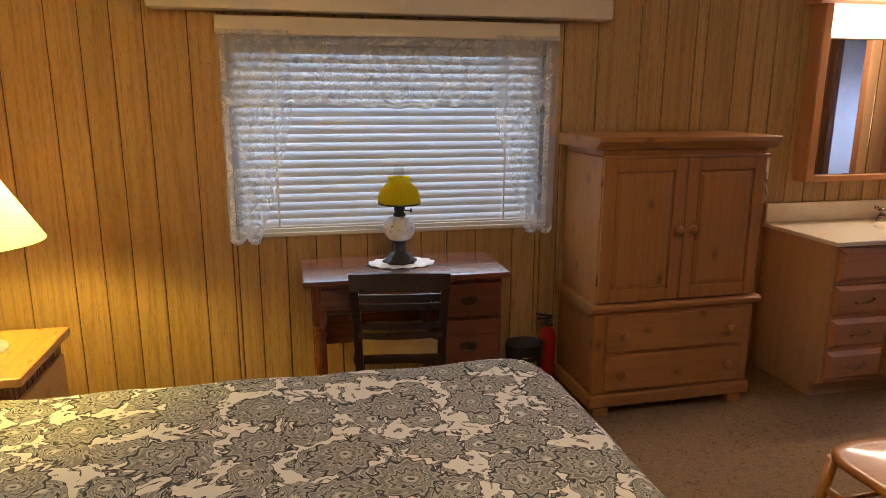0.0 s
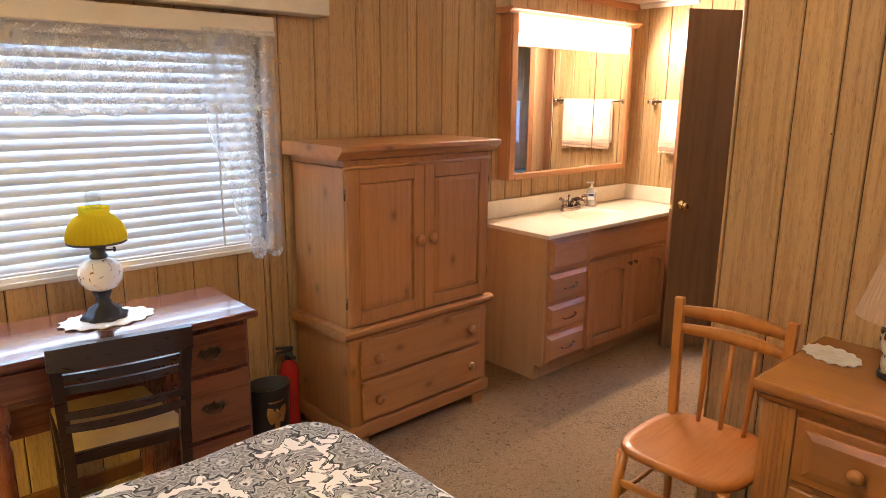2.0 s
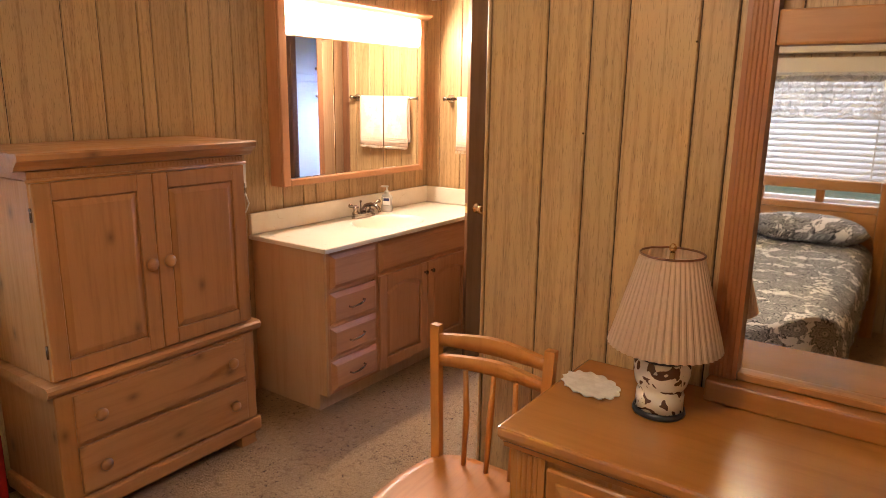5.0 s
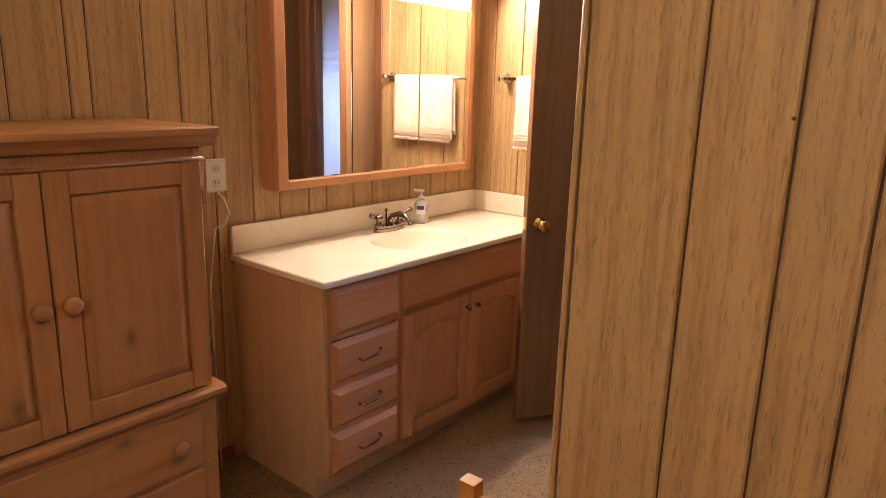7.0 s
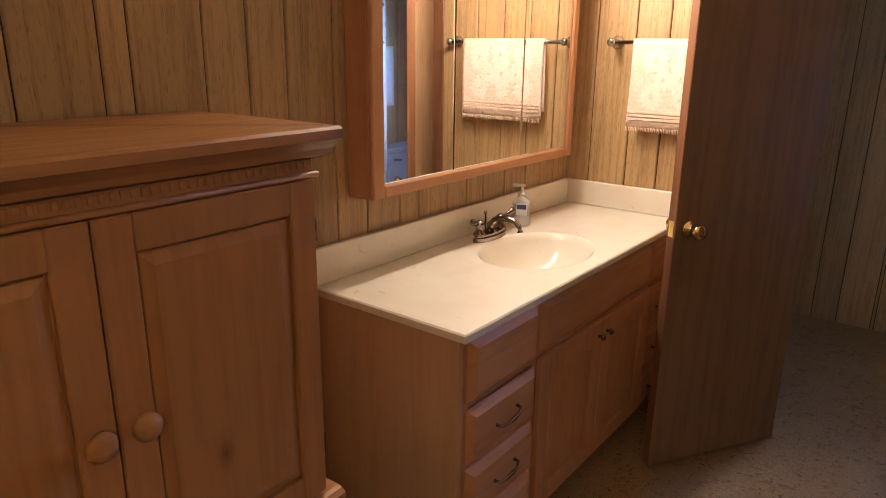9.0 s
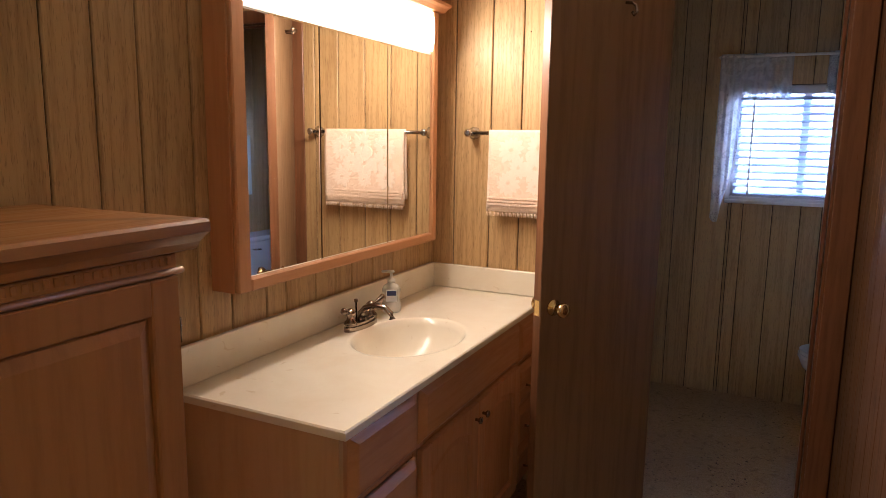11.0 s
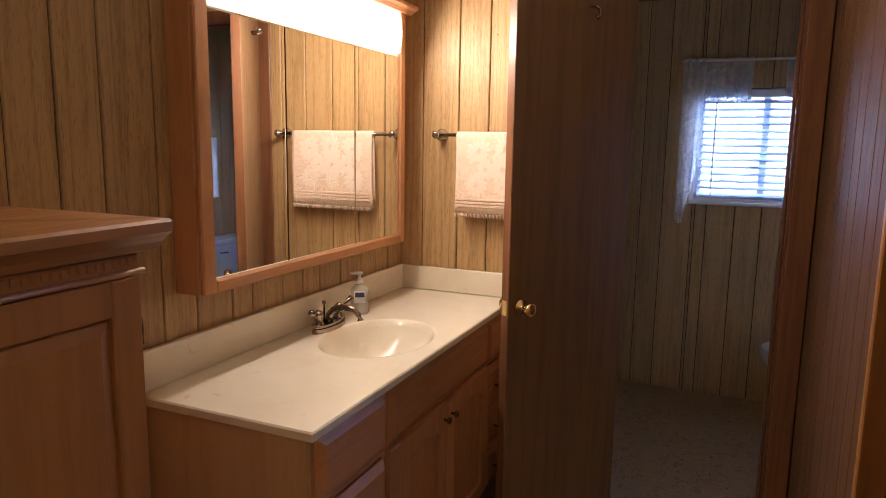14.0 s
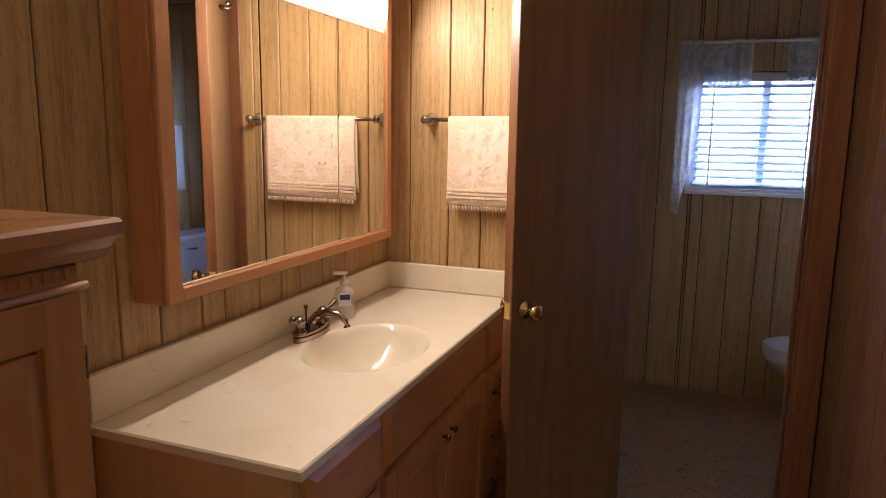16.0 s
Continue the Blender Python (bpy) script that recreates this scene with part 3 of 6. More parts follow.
# doorway casing and jambs towards the bathroom
y0, y1, _, dz = DOORWAY
for s in (0, 1):
    x0, x1 = (EAST - 0.019, EAST - 0.0085) if s == 0 else (EAST + 0.0985, EAST + 0.109)
    strip("trim", box(x0, x1, y0 - 0.067, y0 + 0.008, 0, dz + 0.05, 0.003), TRIM_W, "dark reddish-brown door casing")
    strip("trim", box(x0, x1, y1 - 0.008, y1 + 0.055, 0, dz + 0.05, 0.003), TRIM_W, "dark reddish-brown door casing")
    strip("trim", box(x0, x1, y0 + 0.009, y1 - 0.009, dz - 0.01, dz + 0.05, 0.003), TRIM_W, "dark reddish-brown door casing")
strip("trim", box(EAST - 0.008, EAST + 0.098, y0, y0 + 0.018, 0, dz - 0.011, 0.001), TRIM_W, "dark wooden door jamb")
strip("trim", box(EAST - 0.008, EAST + 0.098, y1 - 0.018, y1, 0, dz - 0.011, 0.001), TRIM_W, "dark wooden door jamb")
strip("trim", box(EAST + 0.035, EAST + 0.06, y0 + 0.019, y0 + 0.031, 0, dz - 0.012, 0.002), TRIM_W, "dark wooden door stop")
strip("trim", box(2.905, 2.9285, 1.70, 1.752, 0, H - 0.002, 0.003), HONEY_Z, "light wooden edge of the closet front")
strip("trim", box(PART - 0.010, PART + 0.10, PART_END + 0.0015, PART_END + 0.012, 0, H - 0.002, 0.003), PANEL, "wooden end cap of the partition")


# ---- blinds and curtains ----
def blind(m, width, drop, count, tilt, label, group, cloth=None):
    """A slatted blind hanging from its top: x along the window, -y into the room, z down from 0."""
    b = thing("window_blind", m, label, "blind", group)
    part("headrail", box(0, width, -0.03, 0.03, -0.045, 0.0, 0.004), SLAT, b)
    part("bottom_rail", box(0.005, width - 0.005, -0.024, 0.024, -drop, -drop + 0.02, 0.004), SLAT, b)
    first = None
    w = 0.0275
    for i in range(count):
        z = -0.065 - (drop - 0.10) * i / (count - 1)
        if first is None:
            arc = [(w * k / 3, 0.0035 * (1 - (k / 3) ** 2)) for k in range(-3, 4)]
            outline = arc + [(u, v - 0.0022) for u, v in reversed(arc)]
            c, s = math.cos(radians(tilt)), math.sin(radians(tilt))
            first = part("slat", prism([(u * c - v * s, u * s + v * c) for u, v in outline], lambda u, v, x: (x, u, v), 0.006, width - 0.006), cloth or SLAT, b)
            first.location.z = z
        else:
            o = new("slat", first.data)
            o.parent, o.location = b, (0, 0, z)
    for f in (0.13, 0.87):
        part("ladder_cord", box(width * f - 0.004, width * f + 0.004, -0.030, -0.0285, -drop, -0.04, 0), WHITE, b)
    return b


blind(pose(-0.086, NORTH + 0.035, 1.735), 1.452, 0.875, 21, 52, "white slatted blind closed over the bedroom window", "window blinds")
blind(pose(WEST - 0.035, 0.765, 1.695, 0, 0, 90), 1.37, 0.765, 18, 50, "white slatted blind over the bed's window", "window blinds")
blind(pose(FAR + 0.035, 2.215, 1.755, 0, 0, -90), 0.625, 0.615, 14, 21, "white slatted blind half open in the bathroom window", "window blinds", SLAT_BACKLIT)

# painted trim round the windows
def window_trim(hole, put, material, label):
    a0, a1, z0, z1 = hole
    for s0, s1, c0, c1 in ((a0 - 0.022, a1 + 0.022, z0 - 0.016, z0 + 0.004), (a0 - 0.022, a0 + 0.003, z0 + 0.005, z1), (a1 - 0.003, a1 + 0.022, z0 + 0.005, z1)):
        structure("trim", box(*put(s0, s1, 0.0085, 0.02, c0, c1), 0.003), material, label)


window_trim(WIN1, lambda a, b, d0, d1, c, d: (a, b, NORTH - d1, NORTH - d0, c, d), WHITE, "narrow white window trim")
window_trim(WIN3, lambda a, b, d0, d1, c, d: (FAR - d1, FAR - d0, a, b, c, d), WHITE, "narrow white window trim")

single("valance_board", box(-0.12, 1.405, NORTH - 0.075, NORTH - 0.012, 1.722, 1.795, 0.005), CREAM, "cream padded headrail board over the window blind", "valance")
single("cornice_board", box(-0.375, 1.645, NORTH - 0.115, NORTH - 0.0085, 1.815, 1.90, 0.004), CREAM, "long cream cornice board above the window", "cornice")
single("valance_board", box(WEST + 0.012, WEST + 0.08, 0.70, 2.2, 1.66, 1.76, 0.005), CREAM, "cream valance board over the bed's window", "valance")
single("cornice_board", box(WEST + 0.0085, WEST + 0.12, 0.6, 2.3, 1.79, 1.90, 0.004), CREAM, "cream cornice board above the bed's window", "cornice")


def scallop(v, n, depth):
    return depth * abs(math.sin(math.pi * n * v))


def lace_panel(name, x0, x1, z_top, fn_bottom, y, folds, label, to3d=lambda x, y, z: (x, y, z), cloth=None):
    def surf(u, v):
        x = x0 + (x1 - x0) * u
        zb = fn_bottom(u)
        z = z_top + (zb - z_top) * v
        return to3d(x, y + 0.010 * math.sin(2 * math.pi * folds * u + 1.3 * v) * (0.4 + 0.6 * v), z)
    t = thing(name, pose(0, 0, 0), label, "lace curtain")
    part("lace_cloth", sheet(surf, 90, 30), cloth or LACE, t)
    part("header_tape", sheet(lambda u, v: Vector(surf(u, 0.0)) + Vector((0, 0, 0.004 - 0.022 * v)), 90, 1, 0.0015), LACE_THICK, t, "white gathered header")
    part("scalloped_hem", sheet(lambda u, v: Vector(surf(u, 1.0)) + Vector((0, 0, 0.022 - 0.026 * v)), 90, 1, 0.0008), LACE_THICK, t, "close-worked lace edging")
    return t


lace_panel("lace_valance", -0.10, 1.39, 1.735, lambda u: 1.445 - scallop(u, 11, 0.022) + 0.01 * math.sin(9 * u), NORTH - 0.058, 16, "white lace valance gathered over the blind")
lace_panel("lace_curtain", 1.10, 1.405, 1.735, lambda u: (1.40 - 0.56 * min(1, u / 0.55) ** 0.9) - scallop(u, 4, 0.02), NORTH - 0.078, 4, "white lace side curtain with scalloped edge")
lace_panel("lace_curtain", 0.18, -0.115, 1.735, lambda u: (1.40 - 0.56 * min(1, u / 0.55) ** 0.9) - scallop(u, 4, 0.02), NORTH - 0.078, 4, "white lace side curtain with scalloped edge")
lace_panel("lace_valance", 0.72, 2.18, 1.665, lambda u: 1.40 - scallop(u, 11, 0.022), WEST + 0.10, 14, "white lace valance over the bed's window", lambda x, y, z: (y, x, z))
lace_panel("lace_valance", 2.30, 1.96, 1.915, lambda u: 1.70 - scallop(u, 3, 0.02), FAR - 0.055, 7, "white lace cafe valance on a rod", lambda x, y, z: (y, x, z), LACE_SHEER)
lace_panel("lace_curtain", 2.315, 2.20, 1.915, lambda u: 1.03 + 0.62 * max(0, u - 0.35) - scallop(u, 2, 0.02), FAR - 0.065, 3, "white lace tie side curtain in the bathroom", lambda x, y, z: (y, x, z), LACE_SHEER)
lace_panel("lace_valance", 1.80, 1.50, 1.915, lambda u: 1.72 - scallop(u, 3, 0.02), FAR - 0.05, 6, "white lace cafe valance on a rod", lambda x, y, z: (y, x, z), LACE_SHEER)
rod = thing("curtain_rod", pose(FAR - 0.008, 2.32, 1.905), "thin white curtain rod on the bathroom wall", "curtain rod")
part("rod", tube([(0, 0, 0), (-0.05, 0, 0), (-0.052, -0.02, 0), (-0.052, -0.80, 0), (-0.05, -0.82, 0), (0, -0.82, 0)], 0.007), WHITE, rod)


# ---- bed ----
def bed():
    """Foot towards +x; the quilt falls over the rounded mattress edge."""
    x0, x1, y0, y1, zt = -1.02, 1.0, 0.86, 2.27, 0.625
    b = thing("bed", pose(0, 0, 0), "made double bed with a grey and cream paisley bedspread", "bed")
    part("box_spring", box(x0, x1 - 0.145, y0 + 0.145, y1 - 0.145, 0.12, 0.36, 0.02), CREAM, b, "cream box spring")
    part("mattress", box(x0, x1 - 0.14, y0 + 0.14, y1 - 0.14, 0.365, 0.60, 0.05), WHITE, b, "white mattress")
    rng = random.Random(3)
    ph = [rng.uniform(0, 6.28) for _ in range(12)]

    def surf(u, v):
        # arc-length style parameters: flat top, rounded shoulder, straight drop on the foot and both sides
        def fold(t, lo, hi, drop):
            length = hi - lo
            s = t * (length + 2 * drop) - drop
            r = 0.11
            if s < 0:
                k = -s
                over, down = (min(k, r * 1.57), max(0, k - r * 1.57))
                a = over / r
                return lo + r - r * math.sin(a) - 0.0, r - r * math.cos(a) + down, k
            if s > length:
                k = s - length
                over, down = (min(k, r * 1.57), max(0, k - r * 1.57))
                a = over / r
                return hi - r + r * math.sin(a), r - r * math.cos(a) + down, k
            return lo + r + (length - 2 * r) * (s / length), 0.0, 0.0
        y, dy, ky = fold(v, y0, y1, 0.42)
        s = u * (x1 - x0 + 0.42)
        r = 0.11
        if s > x1 - x0 - r:
            k = s - (x1 - x0 - r)
            a = min(k, r * 1.57) / r
            x, dx = x1 - r + r * math.sin(a), r - r * math.cos(a) + max(0, k - r * 1.57)
        else:
            x, dx = x0 + s, 0.0
        # rounded plan corner at the foot
        R = 0.38
        cx, cy = max(0, x - (x1 - R)), max(0, abs(y - (y0 + y1) / 2) - ((y1 - y0) / 2 - R))
        if cx > 0 and cy > 0 and math.hypot(cx, cy) > R:
            f = R / math.hypot(cx, cy)
            x = x1 - R + cx * f
            y = (y0 + y1) / 2 + math.copysign((y1 - y0) / 2 - R + cy * f, y - (y0 + y1) / 2)
        d = max(dx, dy) if min(dx, dy) < 0.02 else math.hypot(max(dx, dy), 0.3 * min(dx, dy))
        z = max(0.10, zt - d)
        wr = 0.006 * math.sin(5 * x + 3 * y + ph[0]) + 0.005 * math.sin(9 * y - 4 * x + ph[1]) + 0.003 * math.sin(17 * x + 11 * y + ph[2])
        if d < 0.05:
            z += wr
        else:
            out = 0.014 * math.sin(13 * (x + y) + ph[3]) * min(1, d / 0.3)
            if dx > dy:
                x += out
            else:
                y += math.copysign(out, y - (y0 + y1) / 2)
        return (x, y, z)
    part("bedspread", sheet(surf, 110, 120, 0.012), PAISLEY, b, "grey, cream and charcoal paisley bedspread")
    part("post", box(-1.13, -1.07, 0.80, 0.87, 0, 1.0, 0.008), HONEY_Z, b)
    part("post", box(-1.13, -1.07, 2.26, 2.33, 0, 1.0, 0.008), HONEY_Z, b)
    part("top_rail", box(-1.125, -1.075, 0.872, 2.258, 0.93, 1.0, 0.008), HONEY, b)
    part("middle_rail", box(-1.122, -1.078, 0.872, 2.258, 0.80, 0.845, 0.006), HONEY, b)
    for y in (1.2, 1.56, 1.92):
        part("upright", box(-1.12, -1.08, y - 0.025, y + 0.025, 0.847, 0.928, 0.003), HONEY_Z, b)
    part("panel", box(-1.115, -1.085, 0.872, 2.258, 0.30, 0.798, 0.004), HONEY, b)
    return b


bed()


def pillow(m, sx, sy):
    def half(sign):
        def surf(u, v):
            a, c = 2 * u - 1, 2 * v - 1
            h = 0.085 * ((1 - a ** 4) * (1 - c ** 4)) ** 0.55
            pull = 1 - 0.06 * (1 - abs(a)) * abs(c) - 0.06 * (1 - abs(c)) * abs(a)
            return (sx * a * pull, sy * c * pull, sign * h + 0.012 * math.sin(6 * a + 4 * c) * (1 - a * a) * (1 - c * c))
        return surf
    bm = sheet(half(1), 26, 26)
    sheet(half(-1), 26, 26, 0, bm)
    bmesh.ops.remove_doubles(bm, verts=bm.verts[:], dist=0.0005)
    bmesh.ops.recalc_face_normals(bm, faces=bm.faces[:])
    return single("pillow", bm, PAISLEY, "plump paisley pillow at the head of the bed", "pillow", "bed pillows", m)


pillow(pose(-0.85, 1.22, 0.705, 0, -12, 0), 0.20, 0.34)
pillow(pose(-0.90, 1.88, 0.715, 0, -10, 0), 0.155, 0.31)


# ---- nightstand and its lamp ----
def nightstand():
    n = thing("nightstand", pose(-1.0, 2.30, 0), "honey pine nightstand beside the bed", "nightstand")
    part("top", box(-0.20, 0.355, -0.015, 0.465, 0.615, 0.645, 0.008), HONEY, n)
    part("body", box(-0.18, 0.32, 0.0, 0.45, 0.0, 0.614, 0.004), MAHOG_Z, n)
    for z0, z1 in ((0.36, 0.56), (0.12, 0.33)):
        d = part("drawer", box(0.321, 0.338, 0.03, 0.42, z0, z1, 0.006), HONEY, n)
        part("knob", lathe([(0.004, 0.338), (0.008, 0.345), (0.016, 0.355), (0.013, 0.364), (0.002, 0.367)], 0.225, (z0 + z1) / 2, 16, axis="x"), HONEY, d)
    return n


nightstand()


def table_lamp_lit():
    t = thing("table_lamp", pose(-0.86, 2.55, 0.6455), "lit cream table lamp on the nightstand", "lamp")
    part("base", lathe([(0.085, 0), (0.085, 0.012), (0.03, 0.03), (0.018, 0.06), (0.03, 0.10), (0.045, 0.17), (0.035, 0.24), (0.015, 0.29), (0.012, 0.36)]), WHITE, t, "pale turned lamp base")
    bm = bmesh.new()
    prof = [(0.235, 0.365), (0.085, 0.63)]
    seg = 48
    rings = [[bm.verts.new((r * math.cos(2 * math.pi * i / seg), r * math.sin(2 * math.pi * i / seg), z)) for i in range(seg)] for r, z in prof]
    for i in range(seg):
        f = bm.faces.new((rings[0][i], rings[0][(i + 1) % seg], rings[1][(i + 1) % seg], rings[1][i]))
        f.smooth = True
    bmesh.ops.solidify(bm, geom=bm.faces[:], thickness=0.002)
    part("shade", bm, LIT, t, "glowing cream cone shade")
    part("bulb", lathe([(0.012, 0.40), (0.014, 0.42), (0.03, 0.46), (0.028, 0.475), (0.005, 0.492)]), glow("lit_bulb", (1.0, 0.72, 0.35), 12.0), t)
    return t


table_lamp_lit()


# ---- desk, its chair and lamp ----
def desk():
    d = thing("desk", pose(0.19, 2.80, 0), "dark mahogany kneehole writing desk under the window", "desk")
    W, D = 0.86, 0.41
    top = box(0, W, 0, D, 0.725, 0.752, 0.009)
    part("desktop", top, MAHOG, d, "polished dark red-brown top")
    part("apron", box(0.04, 0.52, 0.03, 0.05, 0.60, 0.724, 0.004), MAHOG, d)
    part("drawer", box(0.07, 0.50, 0.022, 0.0295, 0.62, 0.71, 0.003), MAHOG, d)
    part("back_panel", box(0.04, 0.82, D - 0.04, D - 0.025, 0.35, 0.724, 0.003), MAHOG, d)
    part("pedestal", box(0.53, 0.83, 0.03, D - 0.045, 0.08, 0.724, 0.004), MAHOG_Z, d)
    for z0, z1 in ((0.56, 0.705), (0.32, 0.545), (0.11, 0.305)):
        dr = part("drawer", box(0.55, 0.815, 0.014, 0.029, z0, z1, 0.005), MAHOG, d)
        zc, xc = (z0 + z1) / 2, 0.682
        bm = bmesh.new()
        prism([(-0.045, 0), (-0.03, 0.018), (-0.012, 0.012), (0, 0.024), (0.012, 0.012), (0.03, 0.018), (0.045, 0), (0.03, -0.014), (0.012, -0.008), (0, -0.018), (-0.012, -0.008), (-0.03, -0.014)],
              lambda u, v, w: (xc + u, w, zc + v), 0.0105, 0.0138, bm)
        tube([(xc - 0.03, 0.011, zc + 0.004), (xc - 0.03, 0.0, zc - 0.004), (xc - 0.015, -0.004, zc - 0.018), (xc + 0.015, -0.004, zc - 0.018), (xc + 0.03, 0.0, zc - 0.004), (xc + 0.03, 0.011, zc + 0.004)], 0.003, 8, bm)
        part("pull", bm, AGED_BRASS, dr, "blackened brass bail pull")
    leg = [(0.026, 0.56), (0.026, 0.54), (0.018, 0.525), (0.027, 0.51), (0.019, 0.49), (0.025, 0.46), (0.024, 0.25), (0.016, 0.12), (0.022, 0.09), (0.014, 0.05), (0.016, 0.0)][::-1]
    for x, y in ((0.065, 0.055), (0.065, D - 0.06)):
        part("leg", lathe(leg, x, y, 18), MAHOG_Z, d)
        part("leg_block", box(x - 0.027, x + 0.027, y - 0.027, y + 0.027, 0.561, 0.724, 0.003), MAHOG_Z, d)
    for x, y in ((0.56, 0.06), (0.80, 0.06), (0.56, 0.33), (0.80, 0.33)):
        part("foot", lathe([(0.014, 0), (0.022, 0.03), (0.018, 0.079)], x, y, 14), MAHOG_Z, d)
    return d


desk()


def desk_chair():
    """Back towards -y (the room), seat under the desk."""
    c = thing("desk_chair", pose(0.56, 2.69, 0, 0, 0, -8), "dark wooden ladder-back chair with a yellow seat", "chair")
    for s in (-1, 1):
        pts = [(s * 0.165, 0.03, 0.0), (s * 0.165, 0.045, 0.22), (s * 0.165, 0.04, 0.44), (s * 0.172, 0.01, 0.65), (s * 0.177, -0.012, 0.736)]
        bm = bmesh.new()
        for (xa, ya, za), (xb, yb, zb) in zip(pts, pts[1:]):
            prism([(-0.016, -0.014), (0.016, -0.014), (0.016, 0.014), (-0.016, 0.014)], lambda u, v, w, A=(xa, ya, za), B=(xb, yb, zb): (A[0] + (B[0] - A[0]) * w + u, A[1] + (B[1] - A[1]) * w + v, A[2] + (B[2] - A[2]) * w), 0.0, 1.0, bm)
        bmesh.ops.remove_doubles(bm, verts=bm.verts[:], dist=0.0006)
        part("back_post", bm, EBONY, c)
        part("leg", box(s * 0.175 - 0.016, s * 0.175 + 0.016, 0.39, 0.42, 0, 0.42, 0.004), EBONY, c)
        part("stretcher", box(s * 0.168 - 0.008, s * 0.168 + 0.008, 0.06, 0.389, 0.16, 0.18, 0.003), EBONY, c)

    def rail(z, h, dip, t=0.014, half=0.165):
        yb = 0.01 - 0.04 * max(0, (z - 0.65) / 0.15)
        def top(u):
            return z + h + dip * (1 - (2 * u - 1) ** 2)
        bm = bmesh.new()
        n = 14
        rows = []
        for i in range(n + 1):
            u = i / n
            x = half * (2 * u - 1)
            y = yb - 0.028 * (1 - (2 * u - 1) ** 2)
            rows.append([bm.verts.new(p) for p in ((x, y - t / 2, z + 0.3 * dip * (1 - (2 * u - 1) ** 2)), (x, y + t / 2, z + 0.3 * dip * (1 - (2 * u - 1) ** 2)), (x, y + t / 2, top(u)), (x, y - t / 2, top(u)))])
        for a, b in zip(rows, rows[1:]):
            for k in range(4):
                f = bm.faces.new((a[k], a[(k + 1) % 4], b[(k + 1) % 4], b[k]))
        bm.faces.new(rows[0][::-1])
        bm.faces.new(rows[-1])
        bmesh.ops.recalc_face_normals(bm, faces=bm.faces[:])
        return bm
    part("top_rail", rail(0.737, 0.066, 0.010, 0.030, 0.196), EBONY, c)
    part("back_slat", rail(0.695, 0.022, 0.006), EBONY, c)
    part("back_slat", rail(0.655, 0.022, 0.006), EBONY, c)
    part("back_slat", rail(0.575, 0.020, 0.006), EBONY, c)
    part("back_slat", rail(0.535, 0.020, 0.006), EBONY, c)
    bm = bmesh.new()
    box(-0.19, 0.19, 0.05, 0.43, 0.405, 0.44, 0.006, bm)
    part("seat_frame", bm, EBONY, c)

    def seat(u, v):
        a, b2 = 2 * u - 1, 2 * v - 1
        return (0.185 * a * (0.92 + 0.08 * v), 0.25 + 0.185 * b2, 0.4415 + 0.032 * ((1 - a ** 6) * (1 - b2 ** 6)) ** 0.5)
    bm = sheet(seat, 18, 18)
    part("seat", bm, SEATPAD, c, "padded yellow vinyl seat")
    return c


desk_chair()


def oil_lamp():
    t = thing("oil_lamp", pose(0.617, 3.055, 0.7565), "electrified oil lamp with yellow glass shade and painted porcelain font", "lamp")
    bm = bmesh.new()
    lathe([(0.072, 0.0), (0.072, 0.008), (0.055, 0.016), (0.05, 0.03), (0.028, 0.045), (0.02, 0.065), (0.026, 0.078), (0.03, 0.09), (0.028, 0.095)], 0, 0, 28, 0.07, 8, bm)
    part("base", bm, IRON, t, "black cast-iron filigree foot")
    part("font", lathe([(0.03, 0.0955), (0.05, 0.105), (0.067, 0.13), (0.070, 0.15), (0.064, 0.175), (0.045, 0.195), (0.024, 0.203)]), FLOWERS, t, "white porcelain font painted with brown flowers")
    bm = lathe([(0.026, 0.2035), (0.028, 0.212), (0.02, 0.222), (0.025, 0.235), (0.022, 0.255), (0.03, 0.262)])
    tube([(0.02, 0, 0.228), (0.05, -0.008, 0.226)], 0.003, 8, bm)
    lathe([(0.009, 0.048), (0.009, 0.054)], 0, 0.226, 12, 0, 0, bm, "x")
    part("burner", bm, IRON, t)
    bm = bmesh.new()
    prof = [(0.089, 0.262), (0.092, 0.270), (0.090, 0.290), (0.080, 0.318), (0.060, 0.341), (0.046, 0.35), (0.044, 0.365), (0.048, 0.374)]
    seg = 96
    rings = [[bm.verts.new((r * (1 + 0.016 * math.cos(32 * 2 * math.pi * i / seg)) * math.cos(2 * math.pi * i / seg), r * (1 + 0.016 * math.cos(32 * 2 * math.pi * i / seg)) * math.sin(2 * math.pi * i / seg), z)) for i in range(seg)] for r, z in prof]
    for lo, hi in zip(rings, rings[1:]):
        for i in range(seg):
            bm.faces.new((lo[i], lo[(i + 1) % seg], hi[(i + 1) % seg], hi[i])).smooth = True
    bmesh.ops.solidify(bm, geom=bm.faces[:], thickness=0.003)
    part("shade", bm, YELLOW, t, "ribbed yellow glass shade")
    part("shade_ring", lathe([(0.092, 0.257), (0.094, 0.2615), (0.089, 0.2635), (0.06, 0.258)], seg=40), IRON, t)
    bm = bmesh.new()
    prof = [(0.023, 0.263), (0.03, 0.30), (0.024, 0.36), (0.023, 0.425)]
    rings = [[bm.verts.new((r * math.cos(2 * math.pi * i / 24), r * math.sin(2 * math.pi * i / 24), z)) for i in range(24)] for r, z in prof]
    for lo, hi in zip(rings, rings[1:]):
        for i in range(24):
            bm.faces.new((lo[i], lo[(i + 1) % 24], hi[(i + 1) % 24], hi[i])).smooth = True
    bmesh.ops.solidify(bm, geom=bm.faces[:], thickness=0.0015)
    part("chimney", bm, GLASS, t, "clear glass chimney")
    return t


